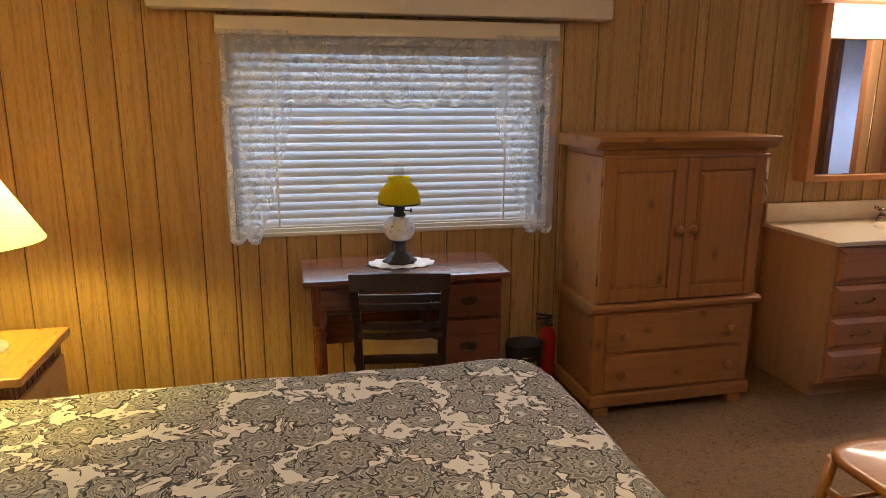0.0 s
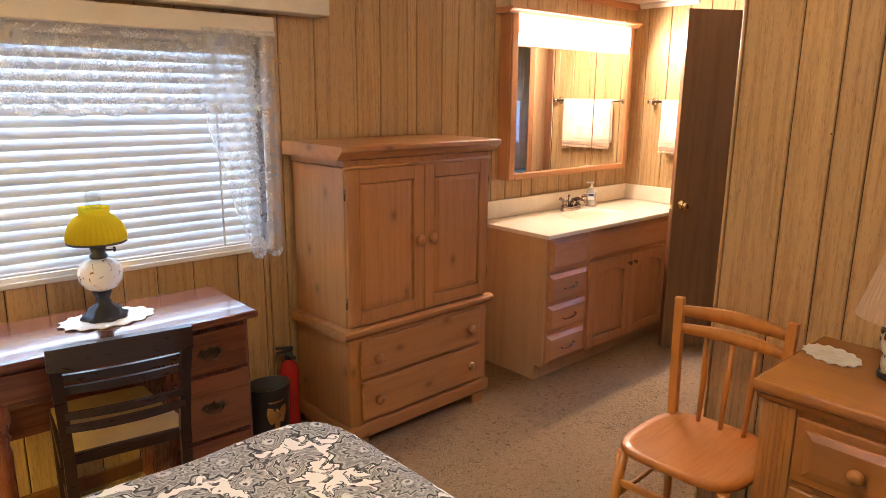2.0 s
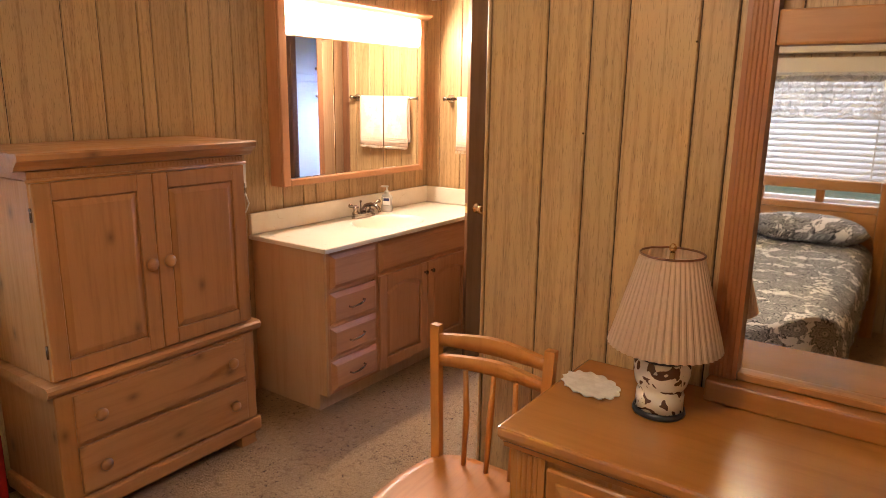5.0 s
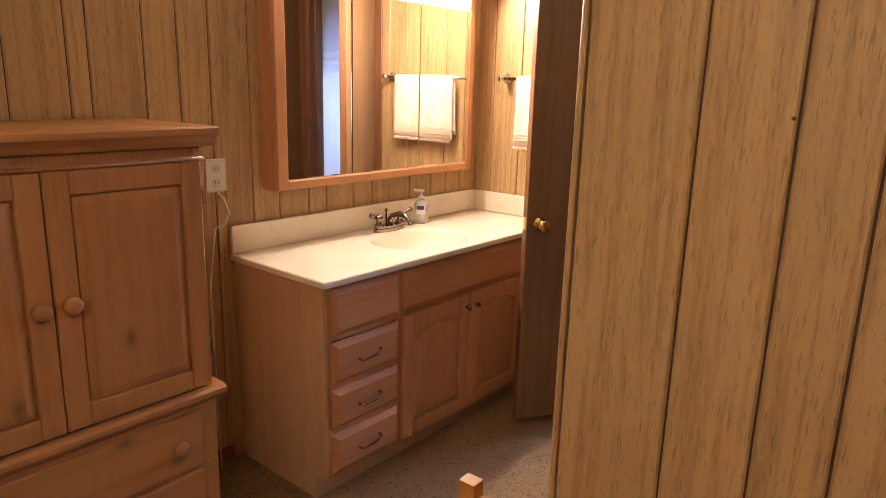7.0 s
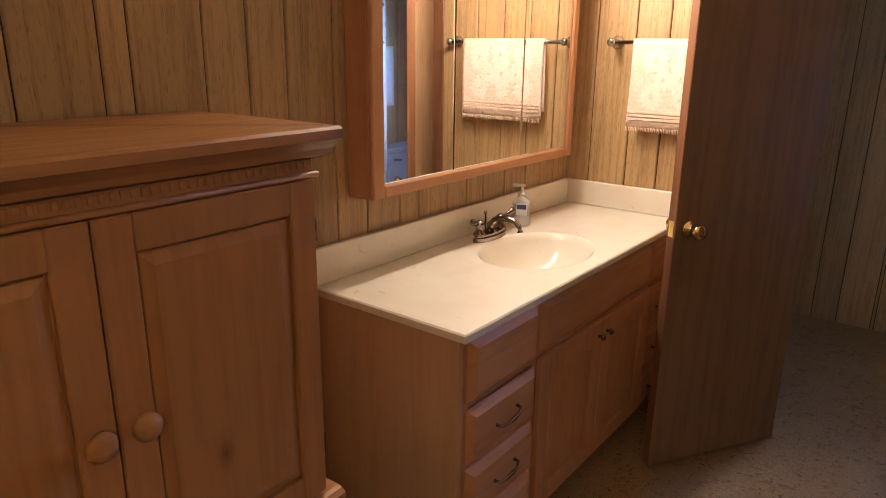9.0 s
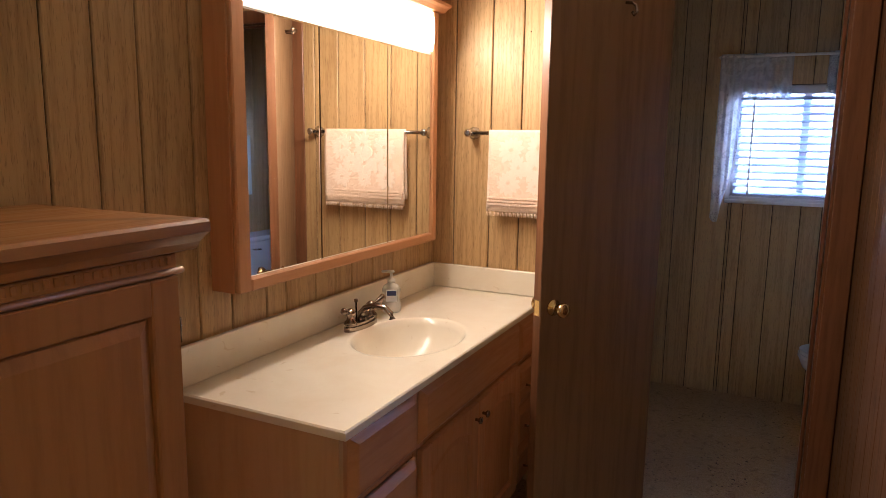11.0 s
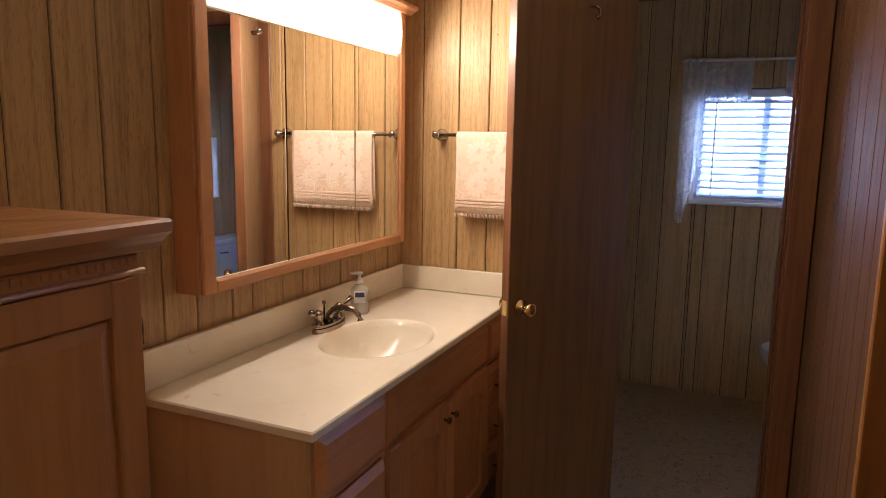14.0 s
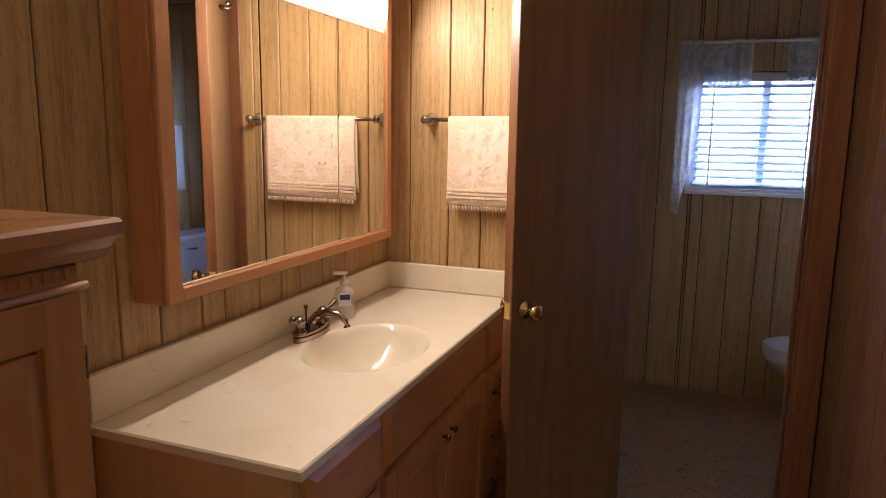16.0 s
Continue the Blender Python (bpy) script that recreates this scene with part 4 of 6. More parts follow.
def doily(m, rx, ry, label):
    bm = bmesh.new()
    n = 84
    def ring(f, z):
        w = 0.05 if f > 0.9 else 0.0
        out = []
        for i in range(n):
            a = 2 * math.pi * i / n
            k = f * (1 + w * math.cos(14 * a))
            out.append(bm.verts.new((rx * k * math.cos(a), ry * k * math.sin(a), z + (0.002 * (1 + math.sin(14 * a)) if f > 0.9 else 0.0))))
        return out
    rings = [ring(0.1, 0.0003), ring(0.8, 0.0003), ring(1.0, 0.0003), ring(1.0, 0.003), ring(0.8, 0.0034), ring(0.5, 0.003), ring(0.1, 0.003)]
    for lo, hi in zip(rings, rings[1:]):
        for i in range(n):
            bm.faces.new((lo[i], lo[(i + 1) % n], hi[(i + 1) % n], hi[i]))
    bm.faces.new(rings[0][::-1])
    bm.faces.new(rings[-1])
    bmesh.ops.recalc_face_normals(bm, faces=bm.faces[:])
    return single("doily", bm, CROCHET, label, "doily", "", m)


CROCHET = mottled("white_crochet", (0.86, 0.83, 0.77), (0.66, 0.62, 0.55), 45, 0.95, 0, 1.0, 0.1)
doily(pose(0.617, 3.03, 0.7525), 0.145, 0.10, "white crocheted doily under the oil lamp")
oil_lamp()


# ---- waste basket and extinguisher ----
def basket():
    b = thing("waste_basket", pose(1.235, 3.13, 0), "oval black metal waste basket with a gold eagle", "waste basket")
    bm = bmesh.new()
    n = 36
    def ring(f, z):
        return [bm.verts.new((0.095 * f * math.cos(2 * math.pi * i / n), 0.075 * f * math.sin(2 * math.pi * i / n), z)) for i in range(n)]
    rings = [ring(0.84, 0.0), ring(0.86, 0.015), ring(1.0, 0.30), ring(1.03, 0.305), ring(0.97, 0.305), ring(0.80, 0.02)]
    for lo, hi in zip(rings, rings[1:]):
        for i in range(n):
            bm.faces.new((lo[i], lo[(i + 1) % n], hi[(i + 1) % n], hi[i])).smooth = True
    bm.faces.new(rings[0][::-1])
    bm.faces.new(rings[-1])
    part("bin", bm, BLACK, b)
    wing = [(0, 0.05), (0.012, 0.035), (0.02, 0.052), (0.045, 0.06), (0.05, 0.03), (0.042, 0.0), (0.03, -0.02), (0.014, -0.012), (0.012, -0.04), (0.02, -0.055), (0, -0.05)]
    outline = wing + [(-u, v) for u, v in wing[-2:0:-1]]
    bm = prism(outline, lambda u, v, w: (0.9 * u, -0.069 - w - 0.05 * (v + 0.0) / 1.0 * 0.25 + 0.9 * abs(u) ** 1.6, 0.17 + v), 0.0, 0.004)
    part("eagle_emblem", bm, BRASS, b, "embossed gold eagle")
    part("band", lathe([(0.0755, 0.245), (0.0765, 0.252)], seg=36), BRASS, b)
    return b


basket()


def extinguisher():
    e = thing("fire_extinguisher", pose(1.395, 3.235, 0), "small red fire extinguisher with a black head", "fire extinguisher")
    part("cylinder", lathe([(0.036, 0), (0.042, 0.01), (0.042, 0.28), (0.036, 0.315), (0.018, 0.335), (0.016, 0.345)]), RED, e)
    bm = lathe([(0.02, 0.3455), (0.02, 0.37), (0.012, 0.375)])
    box(-0.06, 0.02, -0.008, 0.008, 0.376, 0.386, 0.002, bm)
    prism([(-0.062, 0.40), (0.02, 0.387), (0.02, 0.397), (-0.062, 0.412)], lambda u, v, w: (u, w, v), -0.008, 0.008, bm)
    part("valve_head", bm, BLACK, e)
    part("nozzle", tube([(0.0, -0.016, 0.36), (0.0, -0.05, 0.362)], [0.007, 0.009]), BLACK, e)
    return e


extinguisher()


# ---- panelled fronts shared by armoire, vanity and dresser ----
def raised_panel(x0, x1, z0, z1, y, depth=0.012, arch=0.0):
    """A raised field with sloping margins on a front at y, facing -y."""
    bm = bmesh.new()
    n = 16 if arch else 1
    def outline(inset, yy):
        pts = [(x0 + inset, yy, z0 + inset), (x1 - inset, yy, z0 + inset)]
        for i in range(n + 1):
            u = i / n
            x = (x1 - inset) + (x0 - x1 + 2 * inset) * u
            pts.append((x, yy, z1 - inset - arch * (1 - math.sin(math.pi * u)) if arch else z1 - inset))
        return [bm.verts.new(p) for p in pts]
    rings = [outline(0, y), outline(0.002, y - 0.004), outline(0.022, y - depth), outline(0.026, y - depth)]
    k = len(rings[0])
    for a, b in zip(rings, rings[1:]):
        for i in range(k):
            bm.faces.new((a[i], a[(i + 1) % k], b[(i + 1) % k], b[i]))
    bm.faces.new(rings[-1])
    bm.faces.new(rings[0][::-1])
    bmesh.ops.recalc_face_normals(bm, faces=bm.faces[:])
    return bm


def door_frame(x0, x1, z0, z1, y0, y1, w, arch=0.0):
    """Stiles and rails round an opening; the top rail's lower edge may be arched."""
    bm = bmesh.new()
    box(x0, x0 + w, y0, y1, z0, z1, 0.003, bm)
    box(x1 - w, x1, y0, y1, z0, z1, 0.003, bm)
    box(x0 + w, x1 - w, y0, y1, z0, z0 + w, 0.002, bm)
    if arch:
        n = 16
        pts = [(x1 - w, z1), (x0 + w, z1)]
        for i in range(n + 1):
            u = i / n
            pts.append((x0 + w + (x1 - x0 - 2 * w) * u, z1 - w - arch * (1 - math.sin(math.pi * u))))
        prism(pts, lambda u, v, q: (u, q, v), y0, y1, bm)
    else:
        box(x0 + w, x1 - w, y0, y1, z1 - w, z1, 0.002, bm)
    return bm


def knob(x, z, y, r=0.018):
    return lathe([(r * 0.45, y), (r * 0.4, y - 0.010), (r, y - 0.016), (r, y - 0.022), (r * 0.75, y - 0.030), (r * 0.2, y - 0.033)], x, z, 20, axis="y")


def armoire():
    """Local x along the front, -y to the room; base corner at the left front."""
    a = thing("armoire", pose(1.475, 2.885, 0, 0, 0, 1.0), "pine armoire with two doors over two drawers", "armoire")
    W, D = 0.835, 0.405
    part("plinth", box(-0.01, W + 0.01, -0.012, D, 0.045, 0.11, 0.012), PINE_X, a)
    for x in (0.02, W - 0.10):
        part("foot", prism([(0, 0), (0.08, 0), (0.07, 0.02), (0.075, 0.044), (0.0, 0.044)], lambda u, v, w, x=x: (x + u, w, v), -0.008, 0.05), PINE_X, a)
        part("foot", box(x, x + 0.07, D - 0.07, D - 0.01, 0, 0.044, 0.003), PINE_X, a)
    part("lower_case", box(0.005, W - 0.005, 0.0, D, 0.111, 0.505, 0.004), PINE, a)
    part("waist_moulding", prism([(0, 0.506), (-0.010, 0.510), (-0.022, 0.525), (-0.022, 0.538), (-0.012, 0.546), (0, 0.548), (D, 0.548), (D, 0.506)], lambda u, v, w: (w, u, v), -0.02, W + 0.02), PINE_X, a)
    part("upper_case", box(0.012, W - 0.012, 0.018, D, 0.549, 1.215, 0.004), PINE, a)
    part("frieze", box(0.008, W - 0.008, 0.006, D, 1.216, 1.245, 0.003), PINE_X, a)
    n = 52
    first = None
    for i in range(n):
        x = 0.02 + (W - 0.04) * (i + 0.5) / n
        if first is None:
            first = part("dentil", box(-0.0045, 0.0045, 0.0025, 0.0055, 1.226, 1.240, 0.001), PINE_X, a)
            first.location.x = x
        else:
            o = new("dentil", first.data)
            o.parent, o.location = a, (x, 0, 0)
    part("cornice", prism([(0.0, 1.246), (-0.010, 1.250), (-0.018, 1.262), (-0.034, 1.276), (-0.042, 1.281), (-0.042, 1.297), (-0.036, 1.302), (D, 1.302), (D, 1.246)], lambda u, v, w: (w, u, v), -0.034, W + 0.022), PINE_X, a)
    part("bead", tube([(0.0, 0.004, 1.214), (W, 0.004, 1.214)], 0.006, 8), PINE_X, a)
    for x0, x1, kx, hx in ((0.014, W / 2 - 0.0015, W / 2 - 0.035, 0.008), (W / 2 + 0.0015, W - 0.014, W / 2 + 0.035, W - 0.008)):
        d = part("door", door_frame(x0, x1, 0.556, 1.207, -0.003, 0.017, 0.058), PINE, a)
        part("panel", box(x0 + 0.055, x1 - 0.055, 0.008, 0.0165, 0.61, 1.152, 0), PINE, d)
        part("raised_field", raised_panel(x0 + 0.062, x1 - 0.062, 0.618, 1.145, 0.008, 0.010), PINE, d)
        part("knob", knob(kx, 0.885, -0.003, 0.023), PINE_X, d, "round turned pine knob")
        for z in (0.66, 1.11):
            part("hinge", lathe([(0.004, z - 0.022), (0.004, z + 0.022)], hx, 0.008, 10), BRONZE, d)
    for z0, z1 in ((0.318, 0.492), (0.128, 0.302)):
        d = part("drawer", box(0.062, W - 0.062, -0.016, -0.001, z0, z1, 0.007), PINE_X, a)
        for kx in (0.14, W - 0.14):
            part("knob", knob(kx, (z0 + z1) / 2, -0.016, 0.022), PINE_X, d, "round turned pine knob")
    return a


armoire()


# ---- vanity, top, basin, tap ----
VX, VY = 2.66, 2.83


def vanity():
    v = thing("vanity_cabinet", pose(VX, VY, 0), "oak-toned vanity cabinet with drawers and arched doors", "cabinet")
    W, D = EAST - 0.01 - VX, NORTH - 0.01 - VY
    part("side_panel", prism([(0.05, 0.0), (D, 0.0), (D, 0.787), (0.0, 0.787), (0.0, 0.085), (0.05, 0.085)], lambda u, w, x: (x, u, w), 0.0, 0.016), SIDE, v, "plain light wood-veneer side")
    part("bottom_board", box(0.0165, W, 0.022, D, 0.0855, 0.10, 0.001), OAK, v)
    part("back_board", box(0.0165, W, D - 0.01, D, 0.101, 0.785, 0), OAK, v)
    part("end_board", box(W - 0.016, W, 0.022, D - 0.0105, 0.101, 0.785, 0), OAK, v)
    part("toe_kick", box(0.0165, W, 0.05, 0.065, 0, 0.085, 0), SIDE, v)
    ff = bmesh.new()
    rows = ((0.0, 0.036), (0.345, 0.375), (1.155, 1.185), (W - 0.03, W))
    for x0, x1 in rows:
        box(x0 + (0.0165 if x0 == 0 else 0), x1, 0.0, 0.0215, 0.086, 0.786, 0.001, ff)
    for (_, xa), (xb, _) in zip(rows, rows[1:]):
        for z0, z1 in ((0.086, 0.11), (0.59, 0.615), (0.765, 0.786)) + (() if xb - xa > 0.5 else ((0.245, 0.273), (0.41, 0.437))):
            box(xa, xb, 0.0005, 0.021, z0, z1, 0, ff)
    part("face_frame", ff, OAK, v)
    for x0, x1 in ((0.03, 0.352), (1.162, W - 0.02)):
        for i, (z0, z1) in enumerate(((0.605, 0.772), (0.432, 0.586), (0.268, 0.416), (0.098, 0.250))):
            d = part("drawer", raised_panel(x0, x1, z0, z1, -0.0005, 0.019), OAK_X, v)
            if i:
                xc, zc = (x0 + x1) / 2, (z0 + z1) / 2
                pts = [(xc - 0.05, -0.02, zc - 0.006), (xc - 0.045, -0.036, zc - 0.008), (xc - 0.025, -0.044, zc - 0.003), (xc, -0.046, zc + 0.001), (xc + 0.025, -0.044, zc + 0.005), (xc + 0.045, -0.036, zc + 0.010), (xc + 0.05, -0.02, zc + 0.008)]
                part("pull", tube(pts, [0.005, 0.004, 0.004, 0.006, 0.004, 0.004, 0.005], 8), BRONZE, d, "twisted pewter pull")
    part("false_front", raised_panel(0.372, 1.160, 0.612, 0.772, -0.0005, 0.019), OAK_X, v)
    mid = 0.766
    for x0, x1, kx in ((0.368, mid - 0.002, mid - 0.03), (mid + 0.002, 1.164, mid + 0.03)):
        d = part("door", door_frame(x0, x1, 0.098, 0.60, -0.02, -0.0005, 0.055, 0.035), OAK, v)
        part("raised_field", raised_panel(x0 + 0.055, x1 - 0.055, 0.153, 0.545, -0.0006, 0.014, 0.035), OAK, d)
        part("knob", lathe([(0.005, -0.02), (0.005, -0.03), (0.012, -0.036), (0.011, -0.042), (0.003, -0.045)], kx, 0.55, 16, axis="y"), BRONZE, d, "small pewter knob")
    return v


vanity()


def basin_top():
    """One moulded piece: slab, oval bowl, back and side splash."""
    x0, x1, y0, y1, zt = 2.642, EAST - 0.009, 2.80, NORTH - 0.009, 0.81
    cx, cy, rx, ry = 3.352, 3.030, 0.225, 0.170
    t = thing("countertop", pose(0, 0, 0), "cream cultured-marble vanity top with moulded oval basin", "worktop")
    bm = bmesh.new()
    n = 64
    def ell(f, z):
        return [bm.verts.new((cx + rx * f * math.cos(2 * math.pi * i / n), cy + ry * f * math.sin(2 * math.pi * i / n), z)) for i in range(n)]
    def rect(z, inset=0.0):
        out = []
        for i in range(n):
            a = 2 * math.pi * i / n
            c, s = math.cos(a), math.sin(a)
            fx = ((x1 - inset - cx) if c > 0 else (cx - x0 - inset)) / max(abs(c), 1e-6)
            fy = ((y1 - inset - cy) if s > 0 else (cy - y0 - inset)) / max(abs(s), 1e-6)
            f = min(fx, fy)
            out.append(bm.verts.new((cx + f * c, cy + f * s, z)))
        for px, py in ((x0 + inset, y0 + inset), (x1 - inset, y0 + inset), (x0 + inset, y1 - inset), (x1 - inset, y1 - inset)):
            v = min(out, key=lambda q: (q.co.x - px) ** 2 + (q.co.y - py) ** 2)
            v.co.x, v.co.y = px, py
        return out
    rings = [rect(zt - 0.022), rect(zt - 0.004), rect(zt, 0.004), ell(1.10, zt), ell(1.04, zt + 0.001), ell(1.0, zt - 0.003)]
    for f, d in ((0.95, 0.022), (0.86, 0.055), (0.70, 0.092), (0.48, 0.118), (0.22, 0.128), (0.08, 0.130)):
        rings.append(ell(f, zt - d))
    for k, (a, b) in enumerate(zip(rings, rings[1:])):
        for i in range(n):
            bm.faces.new((a[i], a[(i + 1) % n], b[(i + 1) % n], b[i])).smooth = k >= 3
    bm.faces.new(rings[-1])
    bmesh.ops.recalc_face_normals(bm, faces=bm.faces[:])
    part("slab", bm, MARBLE, t)
    part("back_splash", box(x0, x1 - 0.0205, y1 - 0.02, y1, zt + 0.0005, zt + 0.105, 0.005), MARBLE, t)
    part("side_splash", box(x1 - 0.02, x1, y0 + 0.012, y1, zt + 0.0005, zt + 0.102, 0.004), MARBLE, t)
    part("drain", lathe([(0.022, zt - 0.129), (0.022, zt - 0.126), (0.014, zt - 0.125), (0.012, zt - 0.121)], cx, cy, 20), CHROME, t, "nickel drain plug")
    return t


basin_top()


def faucet():
    f = thing("faucet", pose(3.37, 3.228, 0.8105) @ Matrix.Diagonal((1.18, 1.18, 1.18, 1)), "pewter two-handle basin faucet", "faucet")
    bm = bmesh.new()
    prism([(0.078 * math.cos(2 * math.pi * i / 32), 0.026 * math.sin(2 * math.pi * i / 32)) for i in range(32)], lambda u, v, w: (u, v, w), 0, 0.012, bm)
    prism([(0.070 * math.cos(2 * math.pi * i / 32), 0.021 * math.sin(2 * math.pi * i / 32)) for i in range(32)], lambda u, v, w: (u, v, w), 0.012, 0.02, bm)
    part("base_plate", bm, BRONZE, f)
    part("spout", tube([(0, 0, 0.015), (0, -0.002, 0.040), (0, -0.016, 0.056), (0, -0.045, 0.066), (0, -0.080, 0.064), (0, -0.100, 0.048), (0, -0.103, 0.034)], [0.013, 0.011, 0.010, 0.009, 0.008, 0.008, 0.010], 14), BRONZE, f)
    part("lift_rod", tube([(0, 0.016, 0.02), (0, 0.017, 0.068), (0, 0.017, 0.070), (0, 0.017, 0.078)], [0.0028, 0.0028, 0.006, 0.005], 8), BRONZE, f)
    for s in (-1, 1):
        h = part("handle", lathe([(0.019, 0.0195), (0.017, 0.026), (0.011, 0.032), (0.010, 0.042), (0.015, 0.048), (0.015, 0.056), (0.006, 0.063)], s * 0.054, 0, 18), BRONZE, f)
        part("lever", tube([(s * 0.056, 0, 0.052), (s * 0.074, -0.004, 0.056), (s * 0.092, -0.009, 0.063), (s * 0.104, -0.012, 0.068), (s * 0.108, -0.013, 0.070)], [0.006, 0.005, 0.008, 0.010, 0.004], 10), BRONZE, h)
    return f


faucet()


def soap_bottle():
    s = thing("soap_bottle", pose(3.585, 3.235, 0.811, 0, 0, -58), "clear hand-soap pump bottle with a white top", "soap dispenser")
    bm = lathe([(0.028, 0), (0.034, 0.006), (0.036, 0.022), (0.031, 0.046), (0.029, 0.056), (0.033, 0.076), (0.034, 0.086), (0.028, 0.100), (0.014, 0.108), (0.013, 0.113)], seg=32)
    for v in bm.verts:
        v.co.y *= 0.66
    part("bottle", bm, SOAP, s, "clear plastic bottle of pale soap")
    bm = lathe([(0.015, 0.1135), (0.015, 0.124), (0.006, 0.127), (0.005, 0.146)], seg=18)
    box(-0.036, 0.012, -0.010, 0.010, 0.146, 0.156, 0.004, bm)
    part("pump", bm, WHITE, s)
    part("label_patch", box(-0.020, 0.020, -0.0232, -0.0222, 0.044, 0.088, 0.0004), LABEL, s, "white label with a dark blue block")
    part("label_block", box(-0.017, 0.017, -0.0242, -0.0234, 0.066, 0.084, 0.0003), NAVY, s)
    return s


SOAP = thin_glass("soap_plastic")
_st = SOAP.node_tree
_sd, _sm = _st.nodes.new("ShaderNodeBsdfDiffuse"), _st.nodes.new("ShaderNodeMixShader")
_sd.inputs["Color"].default_value, _sm.inputs[0].default_value = (0.86, 0.84, 0.80, 1), 0.38
_st.links.new(_st.nodes["Mix Shader"].outputs[0], _sm.inputs[1])
_st.links.new(_sd.outputs[0], _sm.inputs[2])
_st.links.new(_sm.outputs[0], _st.nodes["Material Output"].inputs["Surface"])
LABEL = mottled("label_white", (0.75, 0.75, 0.75), (0.6, 0.62, 0.66), 60, 0.4)
NAVY = mottled("label_navy", (0.02, 0.03, 0.12), (0.03, 0.04, 0.15), 30, 0.4)
soap_bottle()


# ---- medicine cabinet with its light ----
def medicine_cabinet():
    c = thing("medicine_cabinet", pose(0, 0, 0), "wood-framed three-door mirror cabinet with a light box", "cabinet")
    x0, x1, yf, yb, z0, z1 = 2.793, 3.930, 3.24, NORTH - 0.009, 1.035, 1.925
    part("side_panel", box(x0, x0 + 0.014, yf + 0.003, yb, z0, z1, 0.002), OAK, c)
    part("side_panel", box(x1 - 0.014, x1, yf + 0.003, yb, z0, z1, 0.002), OAK, c)
    part("back_panel", box(x0 + 0.0145, x1 - 0.0145, yb - 0.012, yb, z0, z1, 0), SIDE, c)
    part("stile", box(x0 + 0.0005, x0 + 0.049, yf - 0.014, yf + 0.0025, z0, z1, 0.004), OAK, c)
    part("stile", box(x1 - 0.036, x1 - 0.0005, yf - 0.014, yf + 0.0025, z0, z1, 0.004), OAK, c)
    part("bottom_rail", box(x0 + 0.0495, x1 - 0.0365, yf - 0.014, yf + 0.0025, z0, z0 + 0.034, 0.004), OAK_X, c)
    part("shelf_divider", box(x0 + 0.0145, x1 - 0.0145, yf + 0.004, yb - 0.0125, 1.762, 1.774, 0), WHITE, c)
    part("top_cornice", prism([(0.0, 1.9255), (-0.02, 1.9255), (-0.035, 1.938), (-0.05, 1.945), (-0.05, 1.955), (0.088, 1.955), (0.088, 1.9255)], lambda u, v, w: (w, yf + u, v), x0 - 0.045, x1 + 0.035), OAK_X, c)
    cuts = [x0 + 0.050, 3.162, 3.557, x1 - 0.037]
    for i, (a, b) in enumerate(zip(cuts, cuts[1:])):
        bm = bmesh.new()
        e = 0.005
        pts_out = [(a + 0.001, 1.0705), (b - 0.001, 1.0705), (b - 0.001, 1.7605), (a + 0.001, 1.7605)]
        pts_in = [(a + e, 1.0705 + e), (b - e, 1.0705 + e), (b - e, 1.7605 - e), (a + e, 1.7605 - e)]
        vo = [bm.verts.new((x, yf - 0.004, z)) for x, z in pts_out]
        vi = [bm.verts.new((x, yf - 0.0048, z)) for x, z in pts_in]
        vb = [bm.verts.new((x, yf + 0.001, z)) for x, z in pts_out]
        for k in range(4):
            bm.faces.new((vo[k], vo[(k + 1) % 4], vi[(k + 1) % 4], vi[k]))
            bm.faces.new((vb[k], vb[(k + 1) % 4], vo[(k + 1) % 4], vo[k]))
        bm.faces.new(vi)
        bm.faces.new(vb[::-1])
        bmesh.ops.recalc_face_normals(bm, faces=bm.faces[:])
        part("mirror_door", bm, MIRROR, c, "bevelled mirror door")
    n = 12
    arc = [(yf - 0.008 - 0.008 * math.sin(math.pi * i / n), 1.776 + 0.146 * i / n) for i in range(n + 1)]
    part("light_diffuser", prism(arc + [(yf + 0.01, 1.922), (yf + 0.01, 1.776)], lambda u, v, w: (w, u, v), x0 + 0.051, x1 - 0.038), TUBE, c, "glowing white light diffuser")
    return c


medicine_cabinet()


# ---- towel bar and towel ----
bar = thing("towel_bar", pose(EAST - 0.0075, 3.135, 1.468), "brushed nickel towel bar on the panelled wall", "towel bar")
for y in (0.0, -0.58):
    post = part("bracket", lathe([(0.026, 0.0), (0.026, -0.006), (0.016, -0.012), (0.011, -0.03), (0.014, -0.06), (0.016, -0.072), (0.008, -0.08)], y, 0, 20, axis="x"), CHROME, bar)
part("rod", tube([(-0.06, 0.0, 0), (-0.06, -0.58, 0)], 0.008, 12), CHROME, bar)


